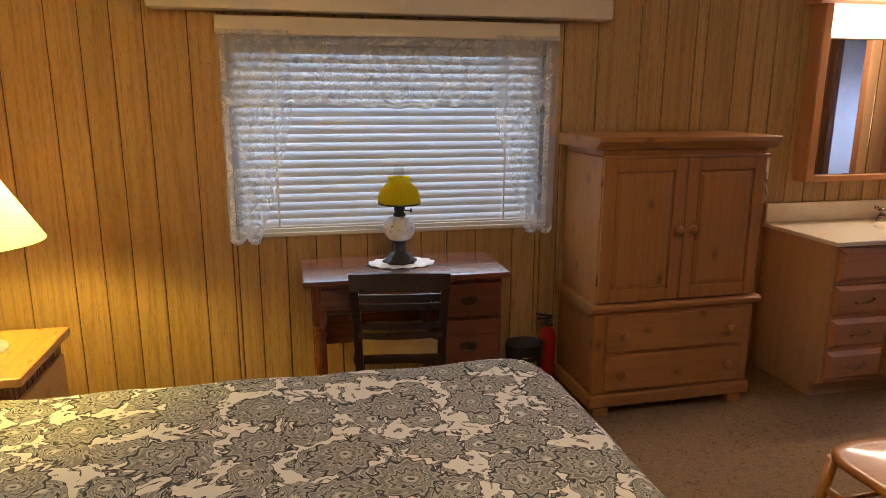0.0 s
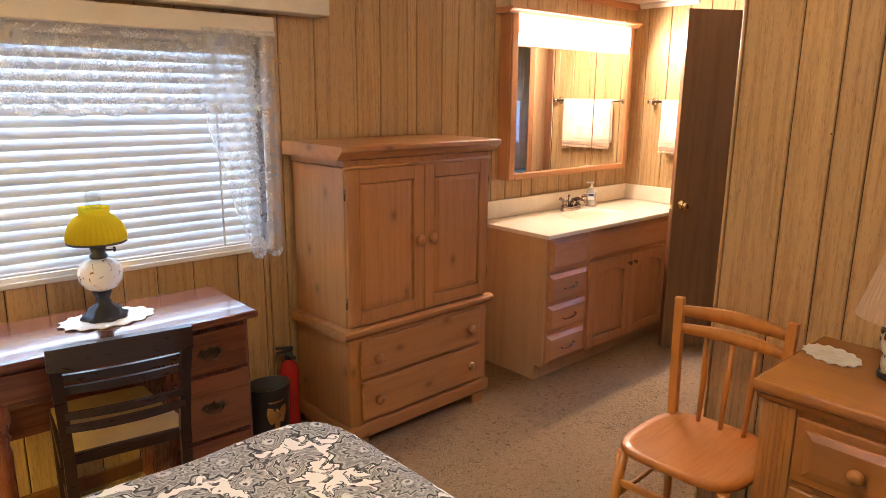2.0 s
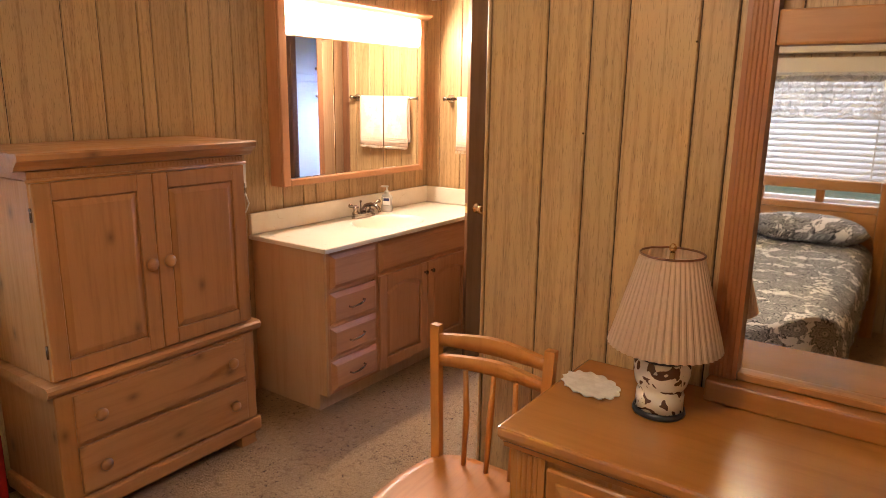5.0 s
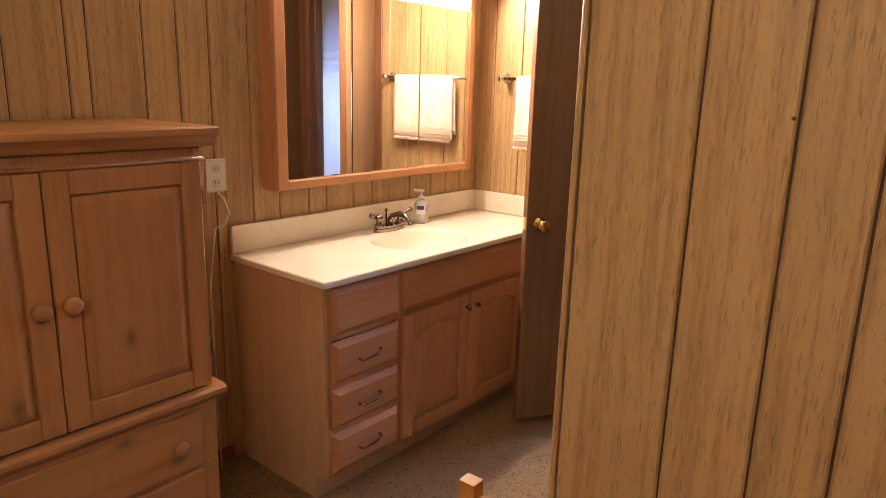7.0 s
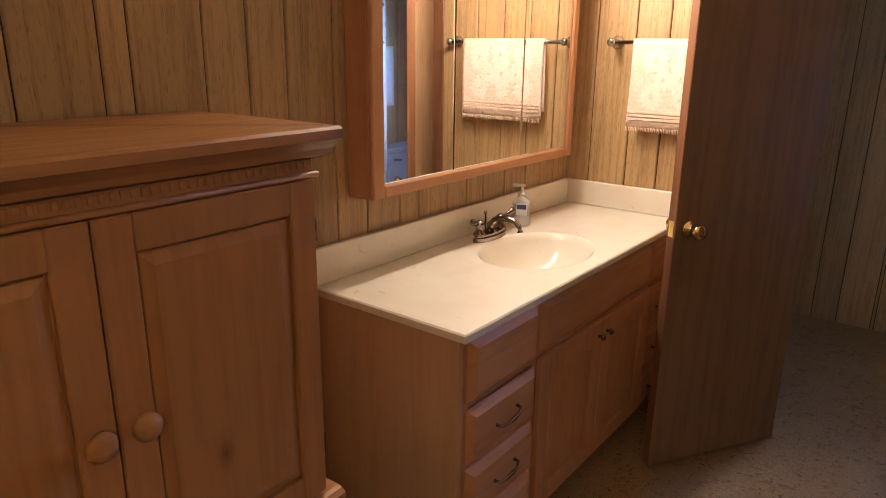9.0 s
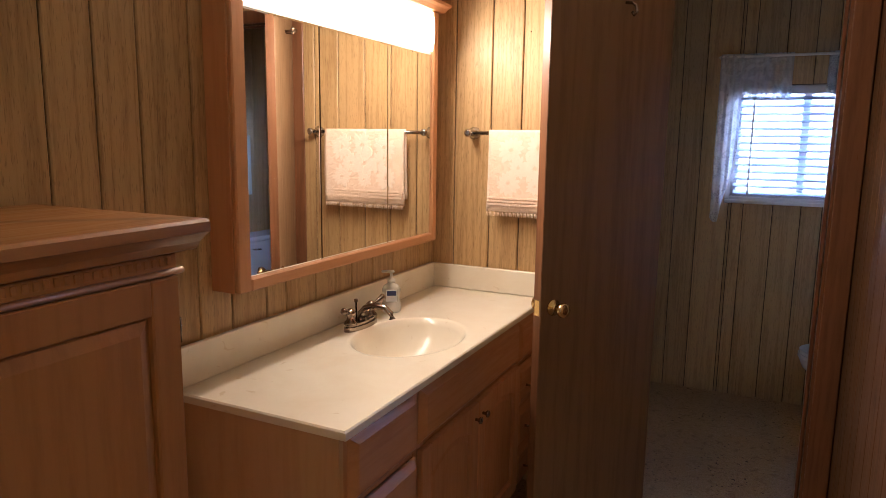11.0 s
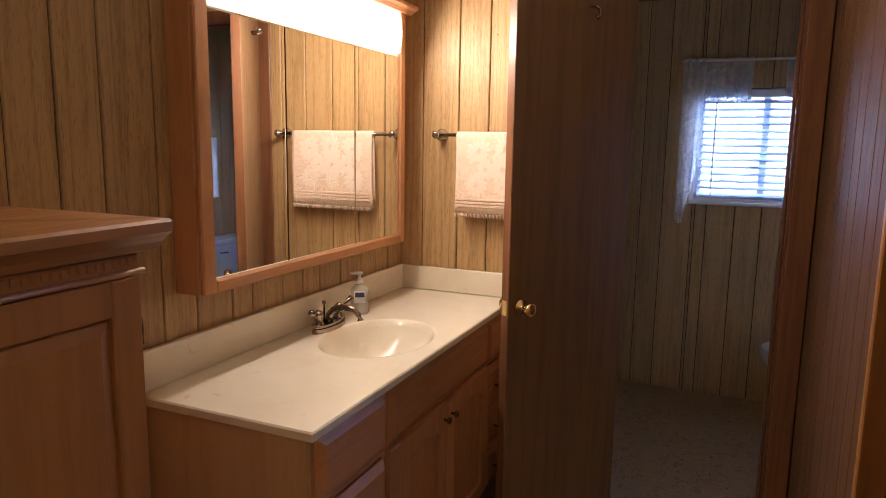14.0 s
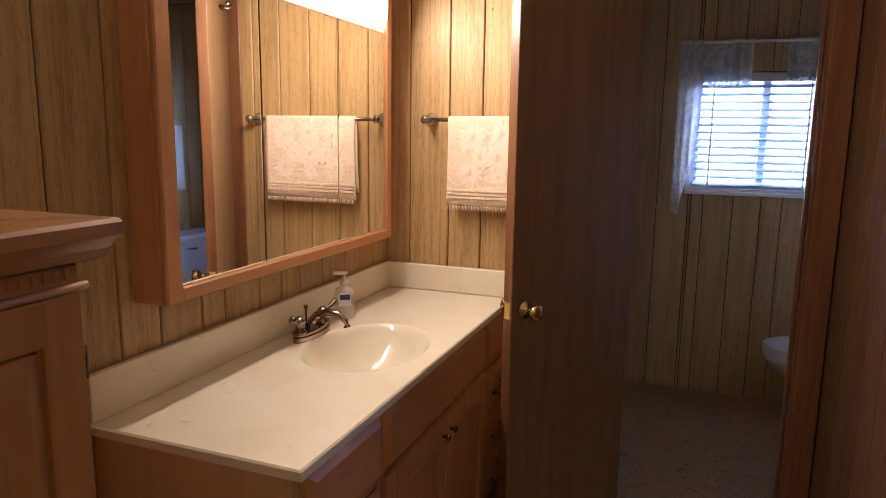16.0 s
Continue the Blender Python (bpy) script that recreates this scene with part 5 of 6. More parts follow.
def towel():
    """Folded over the bar, long side to the room."""
    y0, y1, xb, zb = 3.045, 2.64, EAST - 0.0675, 1.468
    r = 0.0135
    prof = [(-r - 0.004, zb - 0.31), (-r - 0.003, zb - 0.15), (-r, zb)]
    prof += [(-r * math.cos(math.pi * i / 8), zb + r * math.sin(math.pi * i / 8)) for i in range(1, 8)]
    prof += [(r, zb), (r + 0.002, zb - 0.14), (r + 0.004, zb - 0.285)]
    def surf(u, v):
        k = v * (len(prof) - 1)
        i = min(int(k), len(prof) - 2)
        f = k - i
        px = prof[i][0] * (1 - f) + prof[i + 1][0] * f
        pz = prof[i][1] * (1 - f) + prof[i + 1][1] * f
        y = y0 + (y1 - y0) * u
        px += 0.003 * math.sin(9 * y + 5 * pz)
        return (xb + px, y + 0.004 * math.sin(8 * pz), pz)
    t = thing("towel", pose(0, 0, 0), "peach terry hand towel with raised flowers over the bar", "towel")
    part("cloth", sheet(surf, 30, 60, 0.008), TOWEL, t)
    rng = random.Random(8)
    bm = bmesh.new()
    for i in range(70):
        y = y0 - 0.004 - (y0 - y1 - 0.008) * i / 69
        tube([(xb - r - 0.006, y, zb - 0.311), (xb - r - 0.006 + rng.uniform(-0.002, 0.002), y + rng.uniform(-0.002, 0.002), zb - 0.328)], 0.0013, 5, bm)
    part("fringe", bm, TOWEL, t)
    for z in (0.255, 0.268, 0.281):
        part("woven_band", box(xb - r - 0.0085, xb - r - 0.004, y1 + 0.004, y0 - 0.004, zb - z - 0.004, zb - z + 0.004, 0.0005), TOWEL, t)
    def petal(cy, cz, ang, ln, fl):
        c, s = math.cos(ang), math.sin(ang)
        pts = [(0.12 * ln, 0), (0.40 * ln, 0.12 * ln), (0.72 * ln, 0.17 * ln), (0.92 * ln, 0.09 * ln), (ln, 0), (0.92 * ln, -0.09 * ln), (0.72 * ln, -0.17 * ln), (0.40 * ln, -0.12 * ln)]
        prism(pts, lambda u, v, w: (xb - r - 0.0015 - 0.009 * (zb - cz - u * s - v * c) + 0.003 * math.sin(9 * (cy + u * c - v * s) + 5 * (cz + u * s + v * c)) - w, cy + u * c - v * s, cz + u * s + v * c), -0.001, 0.0012 + 0.028 * ln * (0.5 + 0.5 * math.sin(9 * ang)), fl)
    for cy, cz, ln in ((2.945, zb - 0.065, 0.058), (2.835, zb - 0.055, 0.055), (2.73, zb - 0.065, 0.058), (2.955, zb - 0.195, 0.052), (2.73, zb - 0.195, 0.052), (2.845, zb - 0.135, 0.062), (2.915, zb - 0.135, 0.045), (2.775, zb - 0.135, 0.045), (2.845, zb - 0.205, 0.040)):
        fl = bmesh.new()
        for k in range(13):
            petal(cy, cz, 2 * math.pi * k / 13 + cy, ln * rng.uniform(0.75, 1.1), fl)
        part("woven_flower", fl, TOWEL_HI, t, "raised pale flower")
    return t


TOWEL_HI = mottled("pale_terry", (0.83, 0.685, 0.555), (0.86, 0.725, 0.605), 60, 0.95, 0, 1.0, 0.1)
towel()


# ---- outlet and cable beside the armoire ----
out = thing("outlet", pose(2.600, NORTH - 0.0075, 1.10), "ivory duplex outlet plate on the wall", "outlet")
part("plate", box(-0.04, 0.04, -0.006, 0, -0.058, 0.058, 0.003), WHITE, out)
for z in (-0.024, 0.024):
    r = part("receptacle", box(-0.016, 0.016, -0.0085, -0.0062, z - 0.014, z + 0.014, 0.003), CREAM, out)
    bm = bmesh.new()
    for dx in (-0.006, 0.006):
        box(dx - 0.001, dx + 0.001, -0.0092, -0.0086, z - 0.004, z + 0.006, 0, bm)
    part("slot", bm, BLACK, r)
single("cable", tube([(2.60, NORTH - 0.016, 1.04), (2.615, NORTH - 0.03, 1.02), (2.63, NORTH - 0.035, 0.97), (2.615, NORTH - 0.03, 0.93), (2.575, NORTH - 0.028, 0.915), (2.55, NORTH - 0.02, 0.7), (2.55, NORTH - 0.03, 0.0)], 0.0035, 8), WHITE, "white cable hanging from the outlet", "cable")


# ---- bathroom door ----
def bath_door():
    d = structure("door_1", box(0.0, 0.575, -0.035, 0.0, 0.018, 1.972, 0.002), DOOR_W, "open dark wood-veneer bathroom door")
    d.matrix_basis = pose(4.088, 2.372, 0, 0, 0, 148.8)
    bm = lathe([(0.028, 0.0005), (0.028, 0.006), (0.012, 0.010), (0.011, 0.03), (0.022, 0.038), (0.026, 0.05), (0.022, 0.06), (0.006, 0.064)], 0.52, 0.888, 22, axis="y")
    part("door_knob", bm, BRASS, d, "polished brass knob")
    part("door_knob", lathe([(0.028, -0.0355), (0.028, -0.041), (0.012, -0.045), (0.011, -0.06), (0.022, -0.07), (0.026, -0.082), (0.006, -0.095)], 0.52, 0.888, 22, axis="y"), BRASS, d, "polished brass knob")
    part("latch_plate", box(0.5755, 0.577, -0.029, -0.006, 0.862, 0.915, 0.0004), BRASS, d)
    for z0, z1 in ((0.02, 0.86), (0.917, 1.97)):
        part("edge_band", box(0.5755, 0.5763, -0.034, -0.001, z0, z1, 0), TRIM_W, d, "dark red-brown door edge")
    part("coat_hook", tube([(0.25, 0.001, 1.90), (0.25, 0.028, 1.895), (0.25, 0.045, 1.885), (0.25, 0.05, 1.865), (0.25, 0.038, 1.855), (0.25, 0.03, 1.865)], 0.005, 8), BRONZE, d, "dark coat hook")
    for dx in (-0.03, 0.03):
        part("coat_hook", tube([(0.25 + 0.4 * dx, -0.036, 1.885), (0.25 + dx, -0.062, 1.885), (0.25 + 1.2 * dx, -0.075, 1.90)], [0.007, 0.006, 0.009], 8), BRONZE, d, "dark coat hook")
    for z in (0.25, 1.72):
        part("hinge", lathe([(0.006, z - 0.04), (0.006, z + 0.04)], -0.004, -0.03, 10), BRASS, d)
    return d


bath_door()


# ---- wooden side chair ----
def side_chair():
    """Seat towards -x; back against the partition."""
    c = thing("side_chair", pose(2.02, 1.565, 0, 0, 0, 2), "honey-orange wooden side chair with spindle back", "chair")
    def taper(pts, rad, seg=12):
        return tube(pts, rad, seg)
    for s in (-1, 1):
        y = s * 0.165
        pts = [(0.012, y, 0.43), (0.013, y * 1.03, 0.62), (0.020, y * 1.08, 0.852)]
        bm = bmesh.new()
        for A, B in zip(pts, pts[1:]):
            prism([(-0.012, -0.014), (0.012, -0.014), (0.012, 0.014), (-0.012, 0.014)], lambda u, v, w, A=A, B=B: (A[0] + (B[0] - A[0]) * w + u, A[1] + (B[1] - A[1]) * w + v, A[2] + (B[2] - A[2]) * w), 0, 1, bm)
        bmesh.ops.remove_doubles(bm, verts=bm.verts[:], dist=0.0006)
        part("back_post", bm, CHAIR_W, c)
        part("leg", taper([(0.045 * 0 + 0.06, y * 1.1, 0.0), (0.02, y, 0.43)], [0.012, 0.017]), CHAIR_W, c)
        part("leg", taper([(-0.36, y * 1.12, 0.0), (-0.31, y * 0.95, 0.43)], [0.012, 0.018]), CHAIR_W, c)
        part("stretcher", taper([(-0.333, y * 1.02, 0.27), (0.036, y * 1.04, 0.27)], 0.008), CHAIR_W, c)
    part("stretcher", box(-0.332, -0.318, -0.150, 0.150, 0.318, 0.342, 0.004), CHAIR_W, c)

    def rail(z, h, x, wave):
        bm = bmesh.new()
        n = 16
        rows = []
        for i in range(n + 1):
            u = i / n
            yy = -0.168 + 0.336 * u
            b = 1 - (2 * u - 1) ** 2
            zt = z + h - wave * math.cos(2 * math.pi * u) * 0.5 - wave * 0.5 + wave * b * 0.2
            xx = x + 0.028 * b
            rows.append([bm.verts.new(p) for p in ((xx - 0.009, yy, z - wave * 0.6 * b), (xx + 0.009, yy, z - wave * 0.6 * b), (xx + 0.009, yy, zt), (xx - 0.009, yy, zt))])
        for a, b in zip(rows, rows[1:]):
            for k in range(4):
                bm.faces.new((a[k], a[(k + 1) % 4], b[(k + 1) % 4], b[k])).smooth = k in (1, 3)
        bm.faces.new(rows[0][::-1])
        bm.faces.new(rows[-1])
        bmesh.ops.recalc_face_normals(bm, faces=bm.faces[:])
        return bm
    part("top_rail", rail(0.795, 0.040, 0.018, 0.008), CHAIR_W, c)
    part("back_rail", rail(0.735, 0.036, 0.016, 0.006), CHAIR_W, c)
    for y in (-0.075, 0.0, 0.075):
        part("spindle", taper([(0.012, y, 0.445), (0.028, y * 1.03, 0.60), (0.044 - 4 * y * y, y * 1.06, 0.735)], [0.007, 0.010, 0.007]), CHAIR_W, c)

    def seat_outline(f):
        pts = []
        n = 40
        for i in range(n):
            a = 2 * math.pi * i / n
            cx, sy = math.cos(a), math.sin(a)
            x = -0.145 + f * 0.20 * math.copysign(abs(cx) ** 0.55, cx)
            wid = 0.195 if x < -0.1 else 0.195 - 0.12 * (x + 0.1)
            pts.append((x, f * wid * math.copysign(abs(sy) ** 0.5, sy)))
        return pts
    bm = bmesh.new()
    rings = []
    for f, z in ((0.93, 0.425), (1.0, 0.432), (1.0, 0.446), (0.97, 0.452), (0.86, 0.449), (0.6, 0.443), (0.25, 0.441)):
        rings.append([bm.verts.new((x, y, z)) for x, y in seat_outline(f)])
    for a, b in zip(rings, rings[1:]):
        for i in range(40):
            bm.faces.new((a[i], a[(i + 1) % 40], b[(i + 1) % 40], b[i])).smooth = True
    bm.faces.new(rings[0][::-1])
    bm.faces.new(rings[-1])
    bmesh.ops.recalc_face_normals(bm, faces=bm.faces[:])
    part("seat", bm, CHAIR_X, c, "saddled glossy orange-brown seat")
    return c


side_chair()


# ---- dresser and its mirror ----
def fluted(x0, w, y0, y1):
    """Outline of a post whose front face at y0 carries four reeds."""
    pts = [(x0 + w, y1), (x0, y1), (x0, y0)]
    for k in range(4):
        c = x0 + w * (0.26 + 0.16 * k)
        pts += [(c + 0.0055 * math.cos(a), y0 - 0.0022 * math.sin(a)) for a in [math.pi * (1 - j / 6) for j in range(7)]]
    return pts + [(x0 + w, y0)]


def dresser():
    """Local x along the front (world -y), y into the wall (world +x)."""
    d = thing("dresser", pose(1.775, 1.345, 0, 0, 0, -90), "honey pine dresser with fluted corners and raised drawers", "dresser")
    W, D = 1.50, 0.462
    part("top", box(-0.02, W + 0.02, -0.035, D, 0.748, 0.776, 0.007), HONEY_Y, d)
    part("top_moulding", prism([(0.005, 0.712), (-0.006, 0.716), (-0.012, 0.73), (-0.026, 0.742), (-0.026, 0.7475), (D, 0.7475), (D, 0.712)], lambda u, v, w: (w, u, v), -0.015, W + 0.015), HONEY_Y, d)
    part("case", box(0.0, W, 0.012, D, 0.09, 0.7115, 0.003), HONEY_Z, d)
    part("plinth", box(-0.012, W + 0.012, 0.0, D, 0.0, 0.0895, 0.008), HONEY_Y, d)
    for x0 in (0.0, W - 0.085):
        part("fluted_pilaster", prism(fluted(x0, 0.085, 0.0, 0.0115), lambda u, v, w: (u, v, w), 0.09, 0.7115), HONEY_Z, d)
    col = (W - 0.17 - 0.02) / 2
    for i in range(2):
        xa = 0.09 + i * (col + 0.01)
        for z0, z1 in ((0.515, 0.695), (0.31, 0.495), (0.11, 0.29)):
            dr = part("drawer", box(xa, xa + col - 0.005, -0.006, 0.0115, z0, z1, 0.004), HONEY_Y, d)
            part("raised_field", raised_panel(xa + 0.025, xa + col - 0.03, z0 + 0.025, z1 - 0.025, -0.0062, 0.010), HONEY_Y, dr)
            for kx in (xa + col * 0.24, xa + col * 0.76):
                part("knob", knob(kx, (z0 + z1) / 2, -0.016, 0.021), HONEY_Y, dr, "round pine knob")
    return d


HONEY_Y = wood("honey_pine_lengthwise", (0.35, 0.136, 0.026), (0.40, 0.16, 0.032), "x", 0.5, 0.24, 0.35, 0.8, 0.45, 0.04, 0.02)
POST_W = wood("reddish_post_wood", (0.30, 0.105, 0.03), (0.345, 0.128, 0.038), "z", 0.6, 0.34, 0, 0.2, 0.45, 0.04, 0.03)
dresser()


def dresser_mirror():
    d = thing("dresser_mirror", pose(2.13, 1.032, 0.777, 0, 0, -90), "tall pine-framed mirror standing on the dresser", "mirror")
    W = 1.0
    part("base_rail", box(0.0, W, 0.02, 0.10, 0.0, 0.055, 0.006), HONEY_Y, d)
    for x0 in (0.0, W - 0.062):
        part("fluted_post", prism(fluted(x0, 0.062, 0.055, 0.105), lambda u, v, w: (u, v, w), 0.056, 1.09), POST_W, d)
    part("lower_rail", box(0.0625, W - 0.0625, 0.06, 0.10, 0.056, 0.075, 0.003), PINE_X, d)
    part("upper_rail", box(0.0625, W - 0.0625, 0.06, 0.10, 0.825, 0.90, 0.006), PINE_X, d)
    part("glass", box(0.0625, W - 0.0625, 0.082, 0.088, 0.0755, 0.8245, 0), MIRROR, d, "silvered mirror glass")
    part("top_cornice", prism([(0.045, 1.0905), (0.03, 1.10), (0.02, 1.12), (0.02, 1.135), (0.11, 1.135), (0.11, 1.0905)], lambda u, v, w: (w, u, v), -0.02, W + 0.02), PINE_X, d)
    return d


dresser_mirror()


def dresser_lamp():
    t = thing("table_lamp", pose(2.03, 1.10, 0.7765), "unlit lamp with pleated tan shade and painted ceramic base", "lamp")
    part("foot_ring", lathe([(0.058, 0.0), (0.060, 0.004), (0.058, 0.014)]), IRON, t, "dark glazed foot")
    part("base", lathe([(0.055, 0.0145), (0.054, 0.05), (0.050, 0.062), (0.058, 0.075), (0.064, 0.10), (0.064, 0.125), (0.055, 0.142), (0.030, 0.15)]), VINES, t, "white ceramic base painted with brown leaves")
    for z in (0.066, 0.135):
        r = 0.0515 if z < 0.1 else 0.0615
        part("band", lathe([(r, z), (r + 0.002, z + 0.003), (r, z + 0.006)], seg=36), IRON, t)
    part("neck", lathe([(0.012, 0.1505), (0.008, 0.16), (0.006, 0.38)]), BRASS, t)
    bm = bmesh.new()
    seg = 180
    rings = []
    for r, z in ((0.126, 0.165), (0.068, 0.375)):
        rings.append([bm.verts.new((r * (1 + 0.012 * (1 if i % 4 < 2 else -1)) * math.cos(2 * math.pi * i / seg), r * (1 + 0.012 * (1 if i % 4 < 2 else -1)) * math.sin(2 * math.pi * i / seg), z)) for i in range(seg)])
    for i in range(seg):
        bm.faces.new((rings[0][i], rings[0][(i + 1) % seg], rings[1][(i + 1) % seg], rings[1][i]))
    bmesh.ops.solidify(bm, geom=bm.faces[:], thickness=0.0012)
    sh = part("shade", bm, PLEAT, t, "pleated tan cloth shade")
    part("shade_rim", tube([(0.069 * math.cos(2 * math.pi * i / 48), 0.069 * math.sin(2 * math.pi * i / 48), 0.377) for i in range(49)], 0.0026, 8), TRIM_W, sh)
    bm = tube([(-0.02, 0.03, 0.30), (-0.075, 0.045, 0.20)], 0.0008, 6)
    part("pull_chain", bm, BRASS, t)
    part("finial", lathe([(0.004, 0.38), (0.008, 0.386), (0.009, 0.392), (0.003, 0.40)]), BRASS, t)
    return t


dresser_lamp()
doily(pose(2.065, 1.285, 0.7765, 0, 0, 60), 0.086, 0.062, "small white crocheted doily on the dresser")


# ---- bathroom ----
def bathtub():
    t = thing("bathtub", pose(4.20, 2.615, 0), "white bathtub with a metal-framed sliding shower screen", "bathtub")
    L, D = FAR - 4.21, NORTH - 0.02 - 2.615
    bm = bmesh.new()
    box(0, L, 0, 0.05, 0, 0.38, 0.01, bm)
    box(0, L, D - 0.05, D, 0, 0.38, 0.005, bm)
    box(0, 0.06, 0.05, D - 0.05, 0, 0.38, 0.005, bm)
    box(L - 0.06, L, 0.05, D - 0.05, 0, 0.38, 0.005, bm)
    box(0.06, L - 0.06, 0.05, D - 0.05, 0.0, 0.08, 0, bm)
    part("tub", bm, PORCELAIN, t)
    part("apron_lip", box(0, L, -0.012, 0.055, 0.381, 0.405, 0.008), PORCELAIN, t)
    part("track", box(0, L, 0.01, 0.05, 0.406, 0.43, 0.002), CHROME, t)
    part("head_track", box(0, L, 0.005, 0.055, 1.78, 1.82, 0.002), CHROME, t)
    for x in (0.0, L - 0.03):
        part("jamb", box(x, x + 0.03, 0.01, 0.05, 0.431, 1.779, 0.002), CHROME, t)
    for x, y in ((0.03, 0.018), (L / 2 - 0.03, 0.034)):
        p = part("screen_panel", box(x + 0.02, x + L / 2 - 0.02, y, y + 0.006, 0.45, 1.76, 0), FROST, t, "frosted glass screen")
        for xx in (x, x + L / 2 - 0.02):
            part("screen_stile", box(xx, xx + 0.02, y - 0.003, y + 0.009, 0.432, 1.778, 0.001), CHROME, p)
    return t


FROST = glass_material("frosted_glass", (0.85, 0.88, 0.88), 0.35)
bathtub()


def toilet():
    t = thing("toilet", pose(5.24, 1.07, 0), "white porcelain toilet with closed lid", "toilet")
    def oval(f, cx, rx, ry, cy, n=40):
        return [(cx + f * rx * math.cos(2 * math.pi * i / n), cy + f * ry * math.sin(2 * math.pi * i / n)) for i in range(n)]
    bm = bmesh.new()
    rings = []
    for f, z, cy in ((0.62, 0.0, 0.38), (0.60, 0.05, 0.38), (0.55, 0.14, 0.40), (0.70, 0.24, 0.45), (0.95, 0.34, 0.50), (1.0, 0.385, 0.505), (0.9, 0.39, 0.505)):
        rings.append([bm.verts.new((x, y, z)) for x, y in oval(f, 0, 0.18, 0.245, cy)])
    for a, b in zip(rings, rings[1:]):
        for i in range(40):
            bm.faces.new((a[i], a[(i + 1) % 40], b[(i + 1) % 40], b[i])).smooth = True
    bm.faces.new(rings[0][::-1])
    bm.faces.new(rings[-1])
    bmesh.ops.recalc_face_normals(bm, faces=bm.faces[:])
    part("bowl", bm, PORCELAIN, t)
    part("seat", prism(oval(1.02, 0, 0.18, 0.245, 0.505), lambda u, v, w: (u, v, w), 0.3905, 0.41), PORCELAIN, t)
    part("lid", prism(oval(1.0, 0, 0.18, 0.245, 0.505), lambda u, v, w: (u, v, w), 0.4105, 0.428), PORCELAIN, t)
    part("tank", box(-0.22, 0.22, 0.0, 0.19, 0.40, 0.72, 0.02), PORCELAIN, t)
    part("tank_lid", box(-0.23, 0.23, -0.005, 0.20, 0.7205, 0.755, 0.01), PORCELAIN, t)
    part("flush_lever", tube([(-0.16, 0.191, 0.67), (-0.16, 0.205, 0.67), (-0.10, 0.208, 0.665)], 0.006, 8), CHROME, t)
    part("trapway", box(-0.09, 0.09, 0.0, 0.28, 0.0, 0.395, 0.03), PORCELAIN, t)
    return t


toilet()


def linen_cabinet():
    c = thing("linen_cabinet", pose(4.40, 1.059, 0), "tall white painted linen cabinet in the bathroom", "cabinet")
    W, D = 0.50, 0.30
    part("case", box(0, W, 0, D, 0.0, 2.05, 0.004), WHITE, c)
    for z0, z1, kz in ((0.08, 1.57, 1.47), (1.59, 2.02, 1.70)):
        d = part("door", box(0.015, W - 0.015, D + 0.001, D + 0.02, z0, z1, 0.004), WHITE, c)
        part("door_field", box(0.07, W - 0.07, D + 0.0205, D + 0.027, z0 + 0.06, z1 - 0.06, 0.004), WHITE, d)
        part("knob", lathe([(0.006, D + 0.02), (0.006, D + 0.03), (0.015, D + 0.04), (0.012, D + 0.048), (0.003, D + 0.05)], W - 0.075, kz, 16, axis="y"), CHROME, d)
    return c


linen_cabinet()
single("hand_towel", sheet(lambda u, v: (5.10 + 0.20 * u, 1.066 + 0.012 * math.sin(9 * u) * v, 1.45 - 0.42 * v), 20, 12, 0.01), WHITE, "white hand towel hanging above the toilet", "towel")


# ---- unseen ceiling fitting, added round the bedroom fill lamp ----
cl = thing("fill_fitting", pose(0.70, 1.25, H), "unseen round flush fitting with opal glass, added to hold the bedroom fill lamp", "ceiling light")
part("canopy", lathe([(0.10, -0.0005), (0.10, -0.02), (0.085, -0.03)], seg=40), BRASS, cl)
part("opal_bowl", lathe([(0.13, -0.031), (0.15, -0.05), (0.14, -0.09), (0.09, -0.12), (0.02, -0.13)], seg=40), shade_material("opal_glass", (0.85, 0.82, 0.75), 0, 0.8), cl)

# ---- dark panel pins left in the walls ----
for x, y, z, d in ((EAST - 0.007, 3.062, 1.84, "x"), (EAST - 0.007, 2.905, 1.86, "x"), (PART - 0.007, 1.423, 1.395, "x"), (PART - 0.007, 1.15, 1.62, "x"), (1.462, NORTH - 0.007, 1.62, "y"), (1.458, NORTH - 0.007, 1.33, "y"), (-0.16, NORTH - 0.007, 1.60, "y")):
    prof = [(0.0028, 0.0004), (0.0028, -0.0012), (0.0014, -0.0024)]
    if d == "x":
        bm = lathe([(r, x + h) for r, h in prof], y, z, 10, axis="x")
    else:
        bm = lathe([(r, y + h) for r, h in prof], x, z, 10, axis="y")
    single("panel_pin", bm, BRONZE, "small dark pin in the wall panelling", "pin", "wall pins")


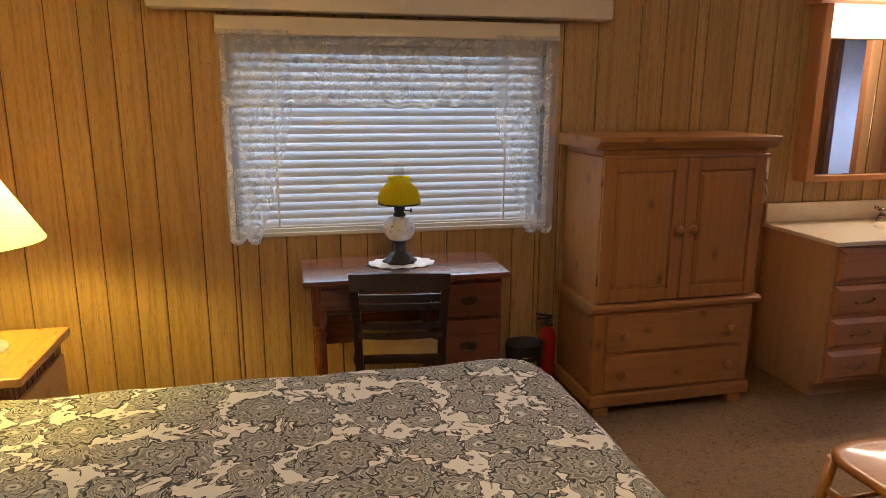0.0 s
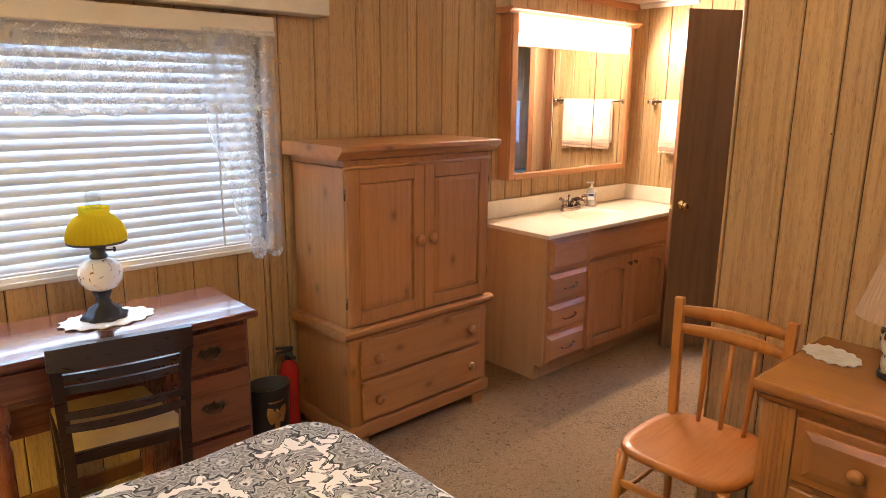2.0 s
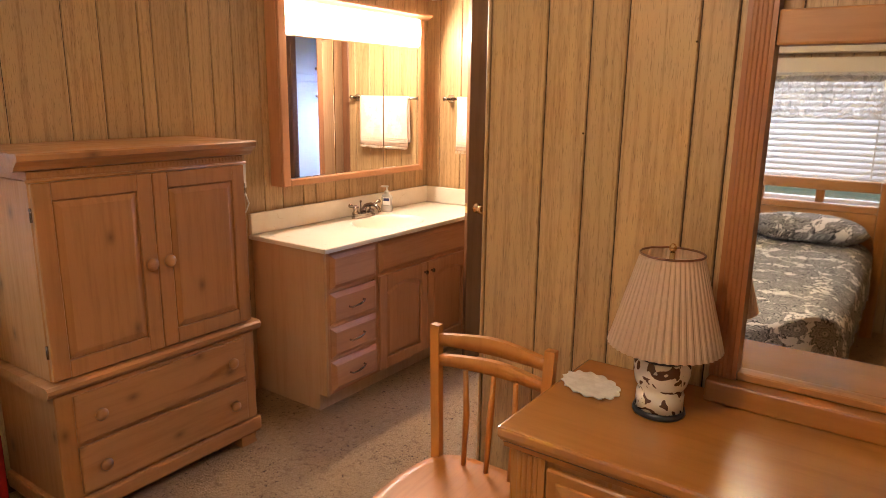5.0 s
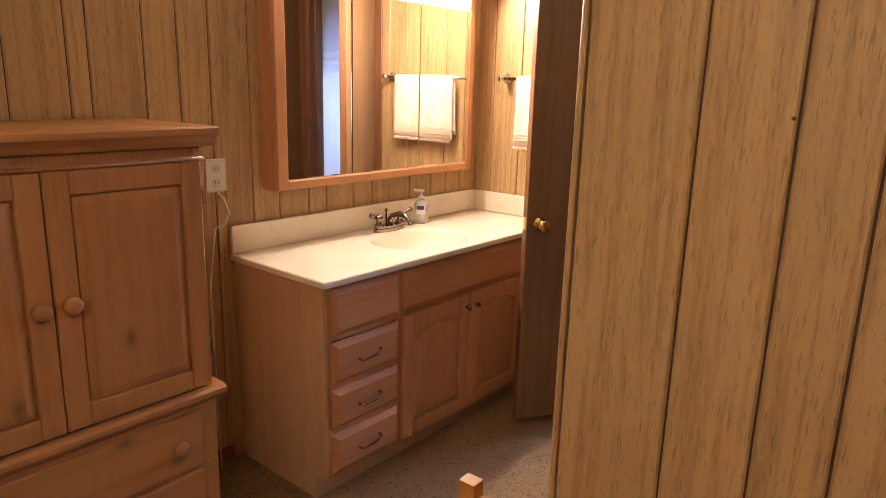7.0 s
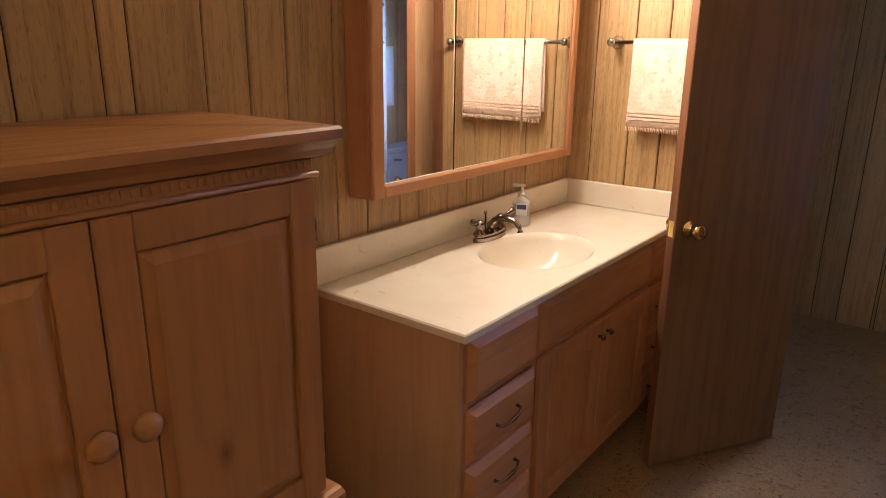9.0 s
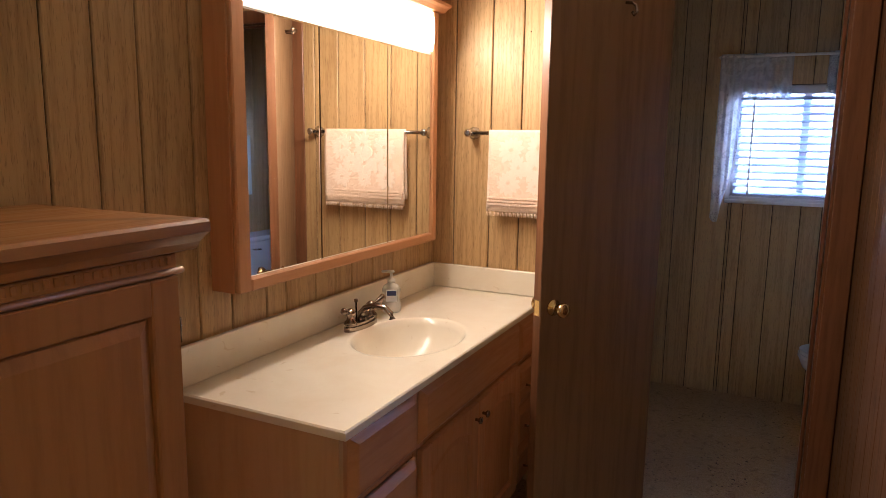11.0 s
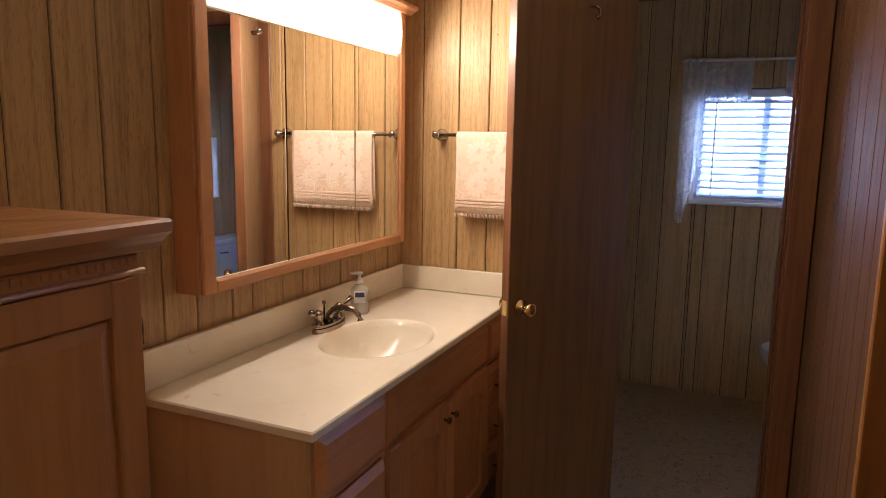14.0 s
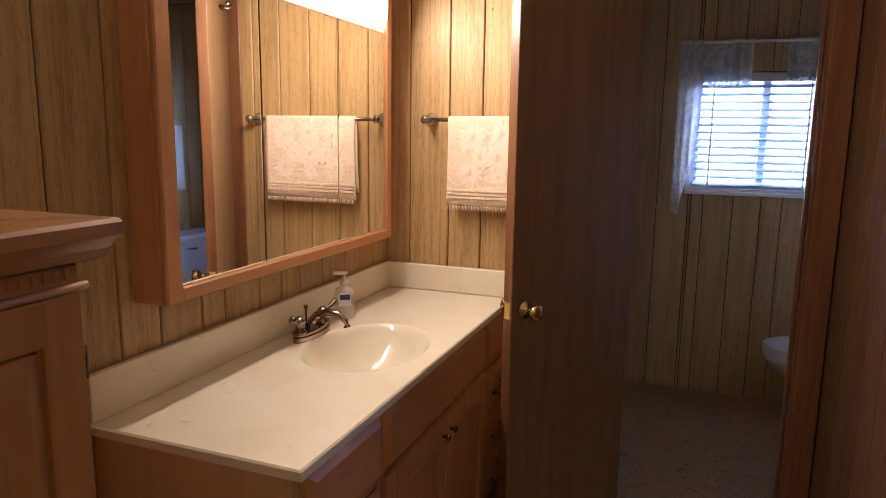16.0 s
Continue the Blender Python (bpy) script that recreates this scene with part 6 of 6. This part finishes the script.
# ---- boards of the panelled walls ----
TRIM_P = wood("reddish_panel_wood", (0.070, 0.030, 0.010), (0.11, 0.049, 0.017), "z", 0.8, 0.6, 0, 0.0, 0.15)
north_grooves = [WEST, -1.12, -0.966, -0.782, -0.658, -0.538, -0.412, -0.237, -0.111, 0.003, 0.13, 0.264, 0.377, 0.503, 0.625, 0.763, 0.89, 1.033, 1.223, 1.343, 1.456, 1.63, 1.851, 1.986, 2.148, 2.208, 2.375, 2.488, 2.60, 2.753, 2.87, 3.01, 3.10, 3.25, 3.36, 3.46, 3.60, 3.75, 3.86, 3.97, EAST]
planks(wall_north, north_grooves, 0.0, H, lambda u, v, w: (u, NORTH - v, w), [WIN1])
planks(wall_north, random_grooves(EAST + 0.09, FAR, 5), 0.0, H, lambda u, v, w: (u, NORTH - v, w))
planks(wall_partition, random_grooves(SOUTH, 0.93, 2)[:-1] + [0.93, 1.06, 1.145, 1.319, 1.4175, 1.5415, PART_END], 0.0, H, lambda u, v, w: (PART - v, u, w))
planks(wall_partition, random_grooves(0.96, PART_END, 12), 0.0, H, lambda u, v, w: (PART + 0.09 + v, u, w))
planks(wall_bath, [1.745, 1.815, 1.93, 2.08, 2.24, 2.42, 2.53, 2.66, 2.80, 2.933, 3.064, 3.225, NORTH], 0.0, H, lambda u, v, w: (EAST - v, u, w), [DOORWAY])
planks(wall_bath, random_grooves(1.05, NORTH, 21), 0.0, H, lambda u, v, w: (EAST + 0.09 + v, u, w), [DOORWAY])
planks(wall_far, [1.05, 1.18, 1.28, 1.42, 1.52, 1.63, 1.759, 1.86, 1.998, 2.147, 2.209, 2.39, 2.515, 2.62, 2.78, 2.90, 3.05, 3.20, NORTH], 0.0, H, lambda u, v, w: (FAR - v, u, w), [WIN3])
planks(wall_bath_south, random_grooves(EAST + 0.09, FAR, 8), 0.0, H, lambda u, v, w: (u, 1.05 + v, w))
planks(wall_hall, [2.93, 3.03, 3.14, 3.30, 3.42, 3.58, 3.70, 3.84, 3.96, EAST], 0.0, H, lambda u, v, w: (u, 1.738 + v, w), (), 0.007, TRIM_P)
planks(wall_west, random_grooves(SOUTH, NORTH, 31), 0.0, H, lambda u, v, w: (WEST + v, u, w), [WIN2])
planks(wall_south, random_grooves(WEST, PART, 41), 0.0, H, lambda u, v, w: (u, SOUTH + v, w))
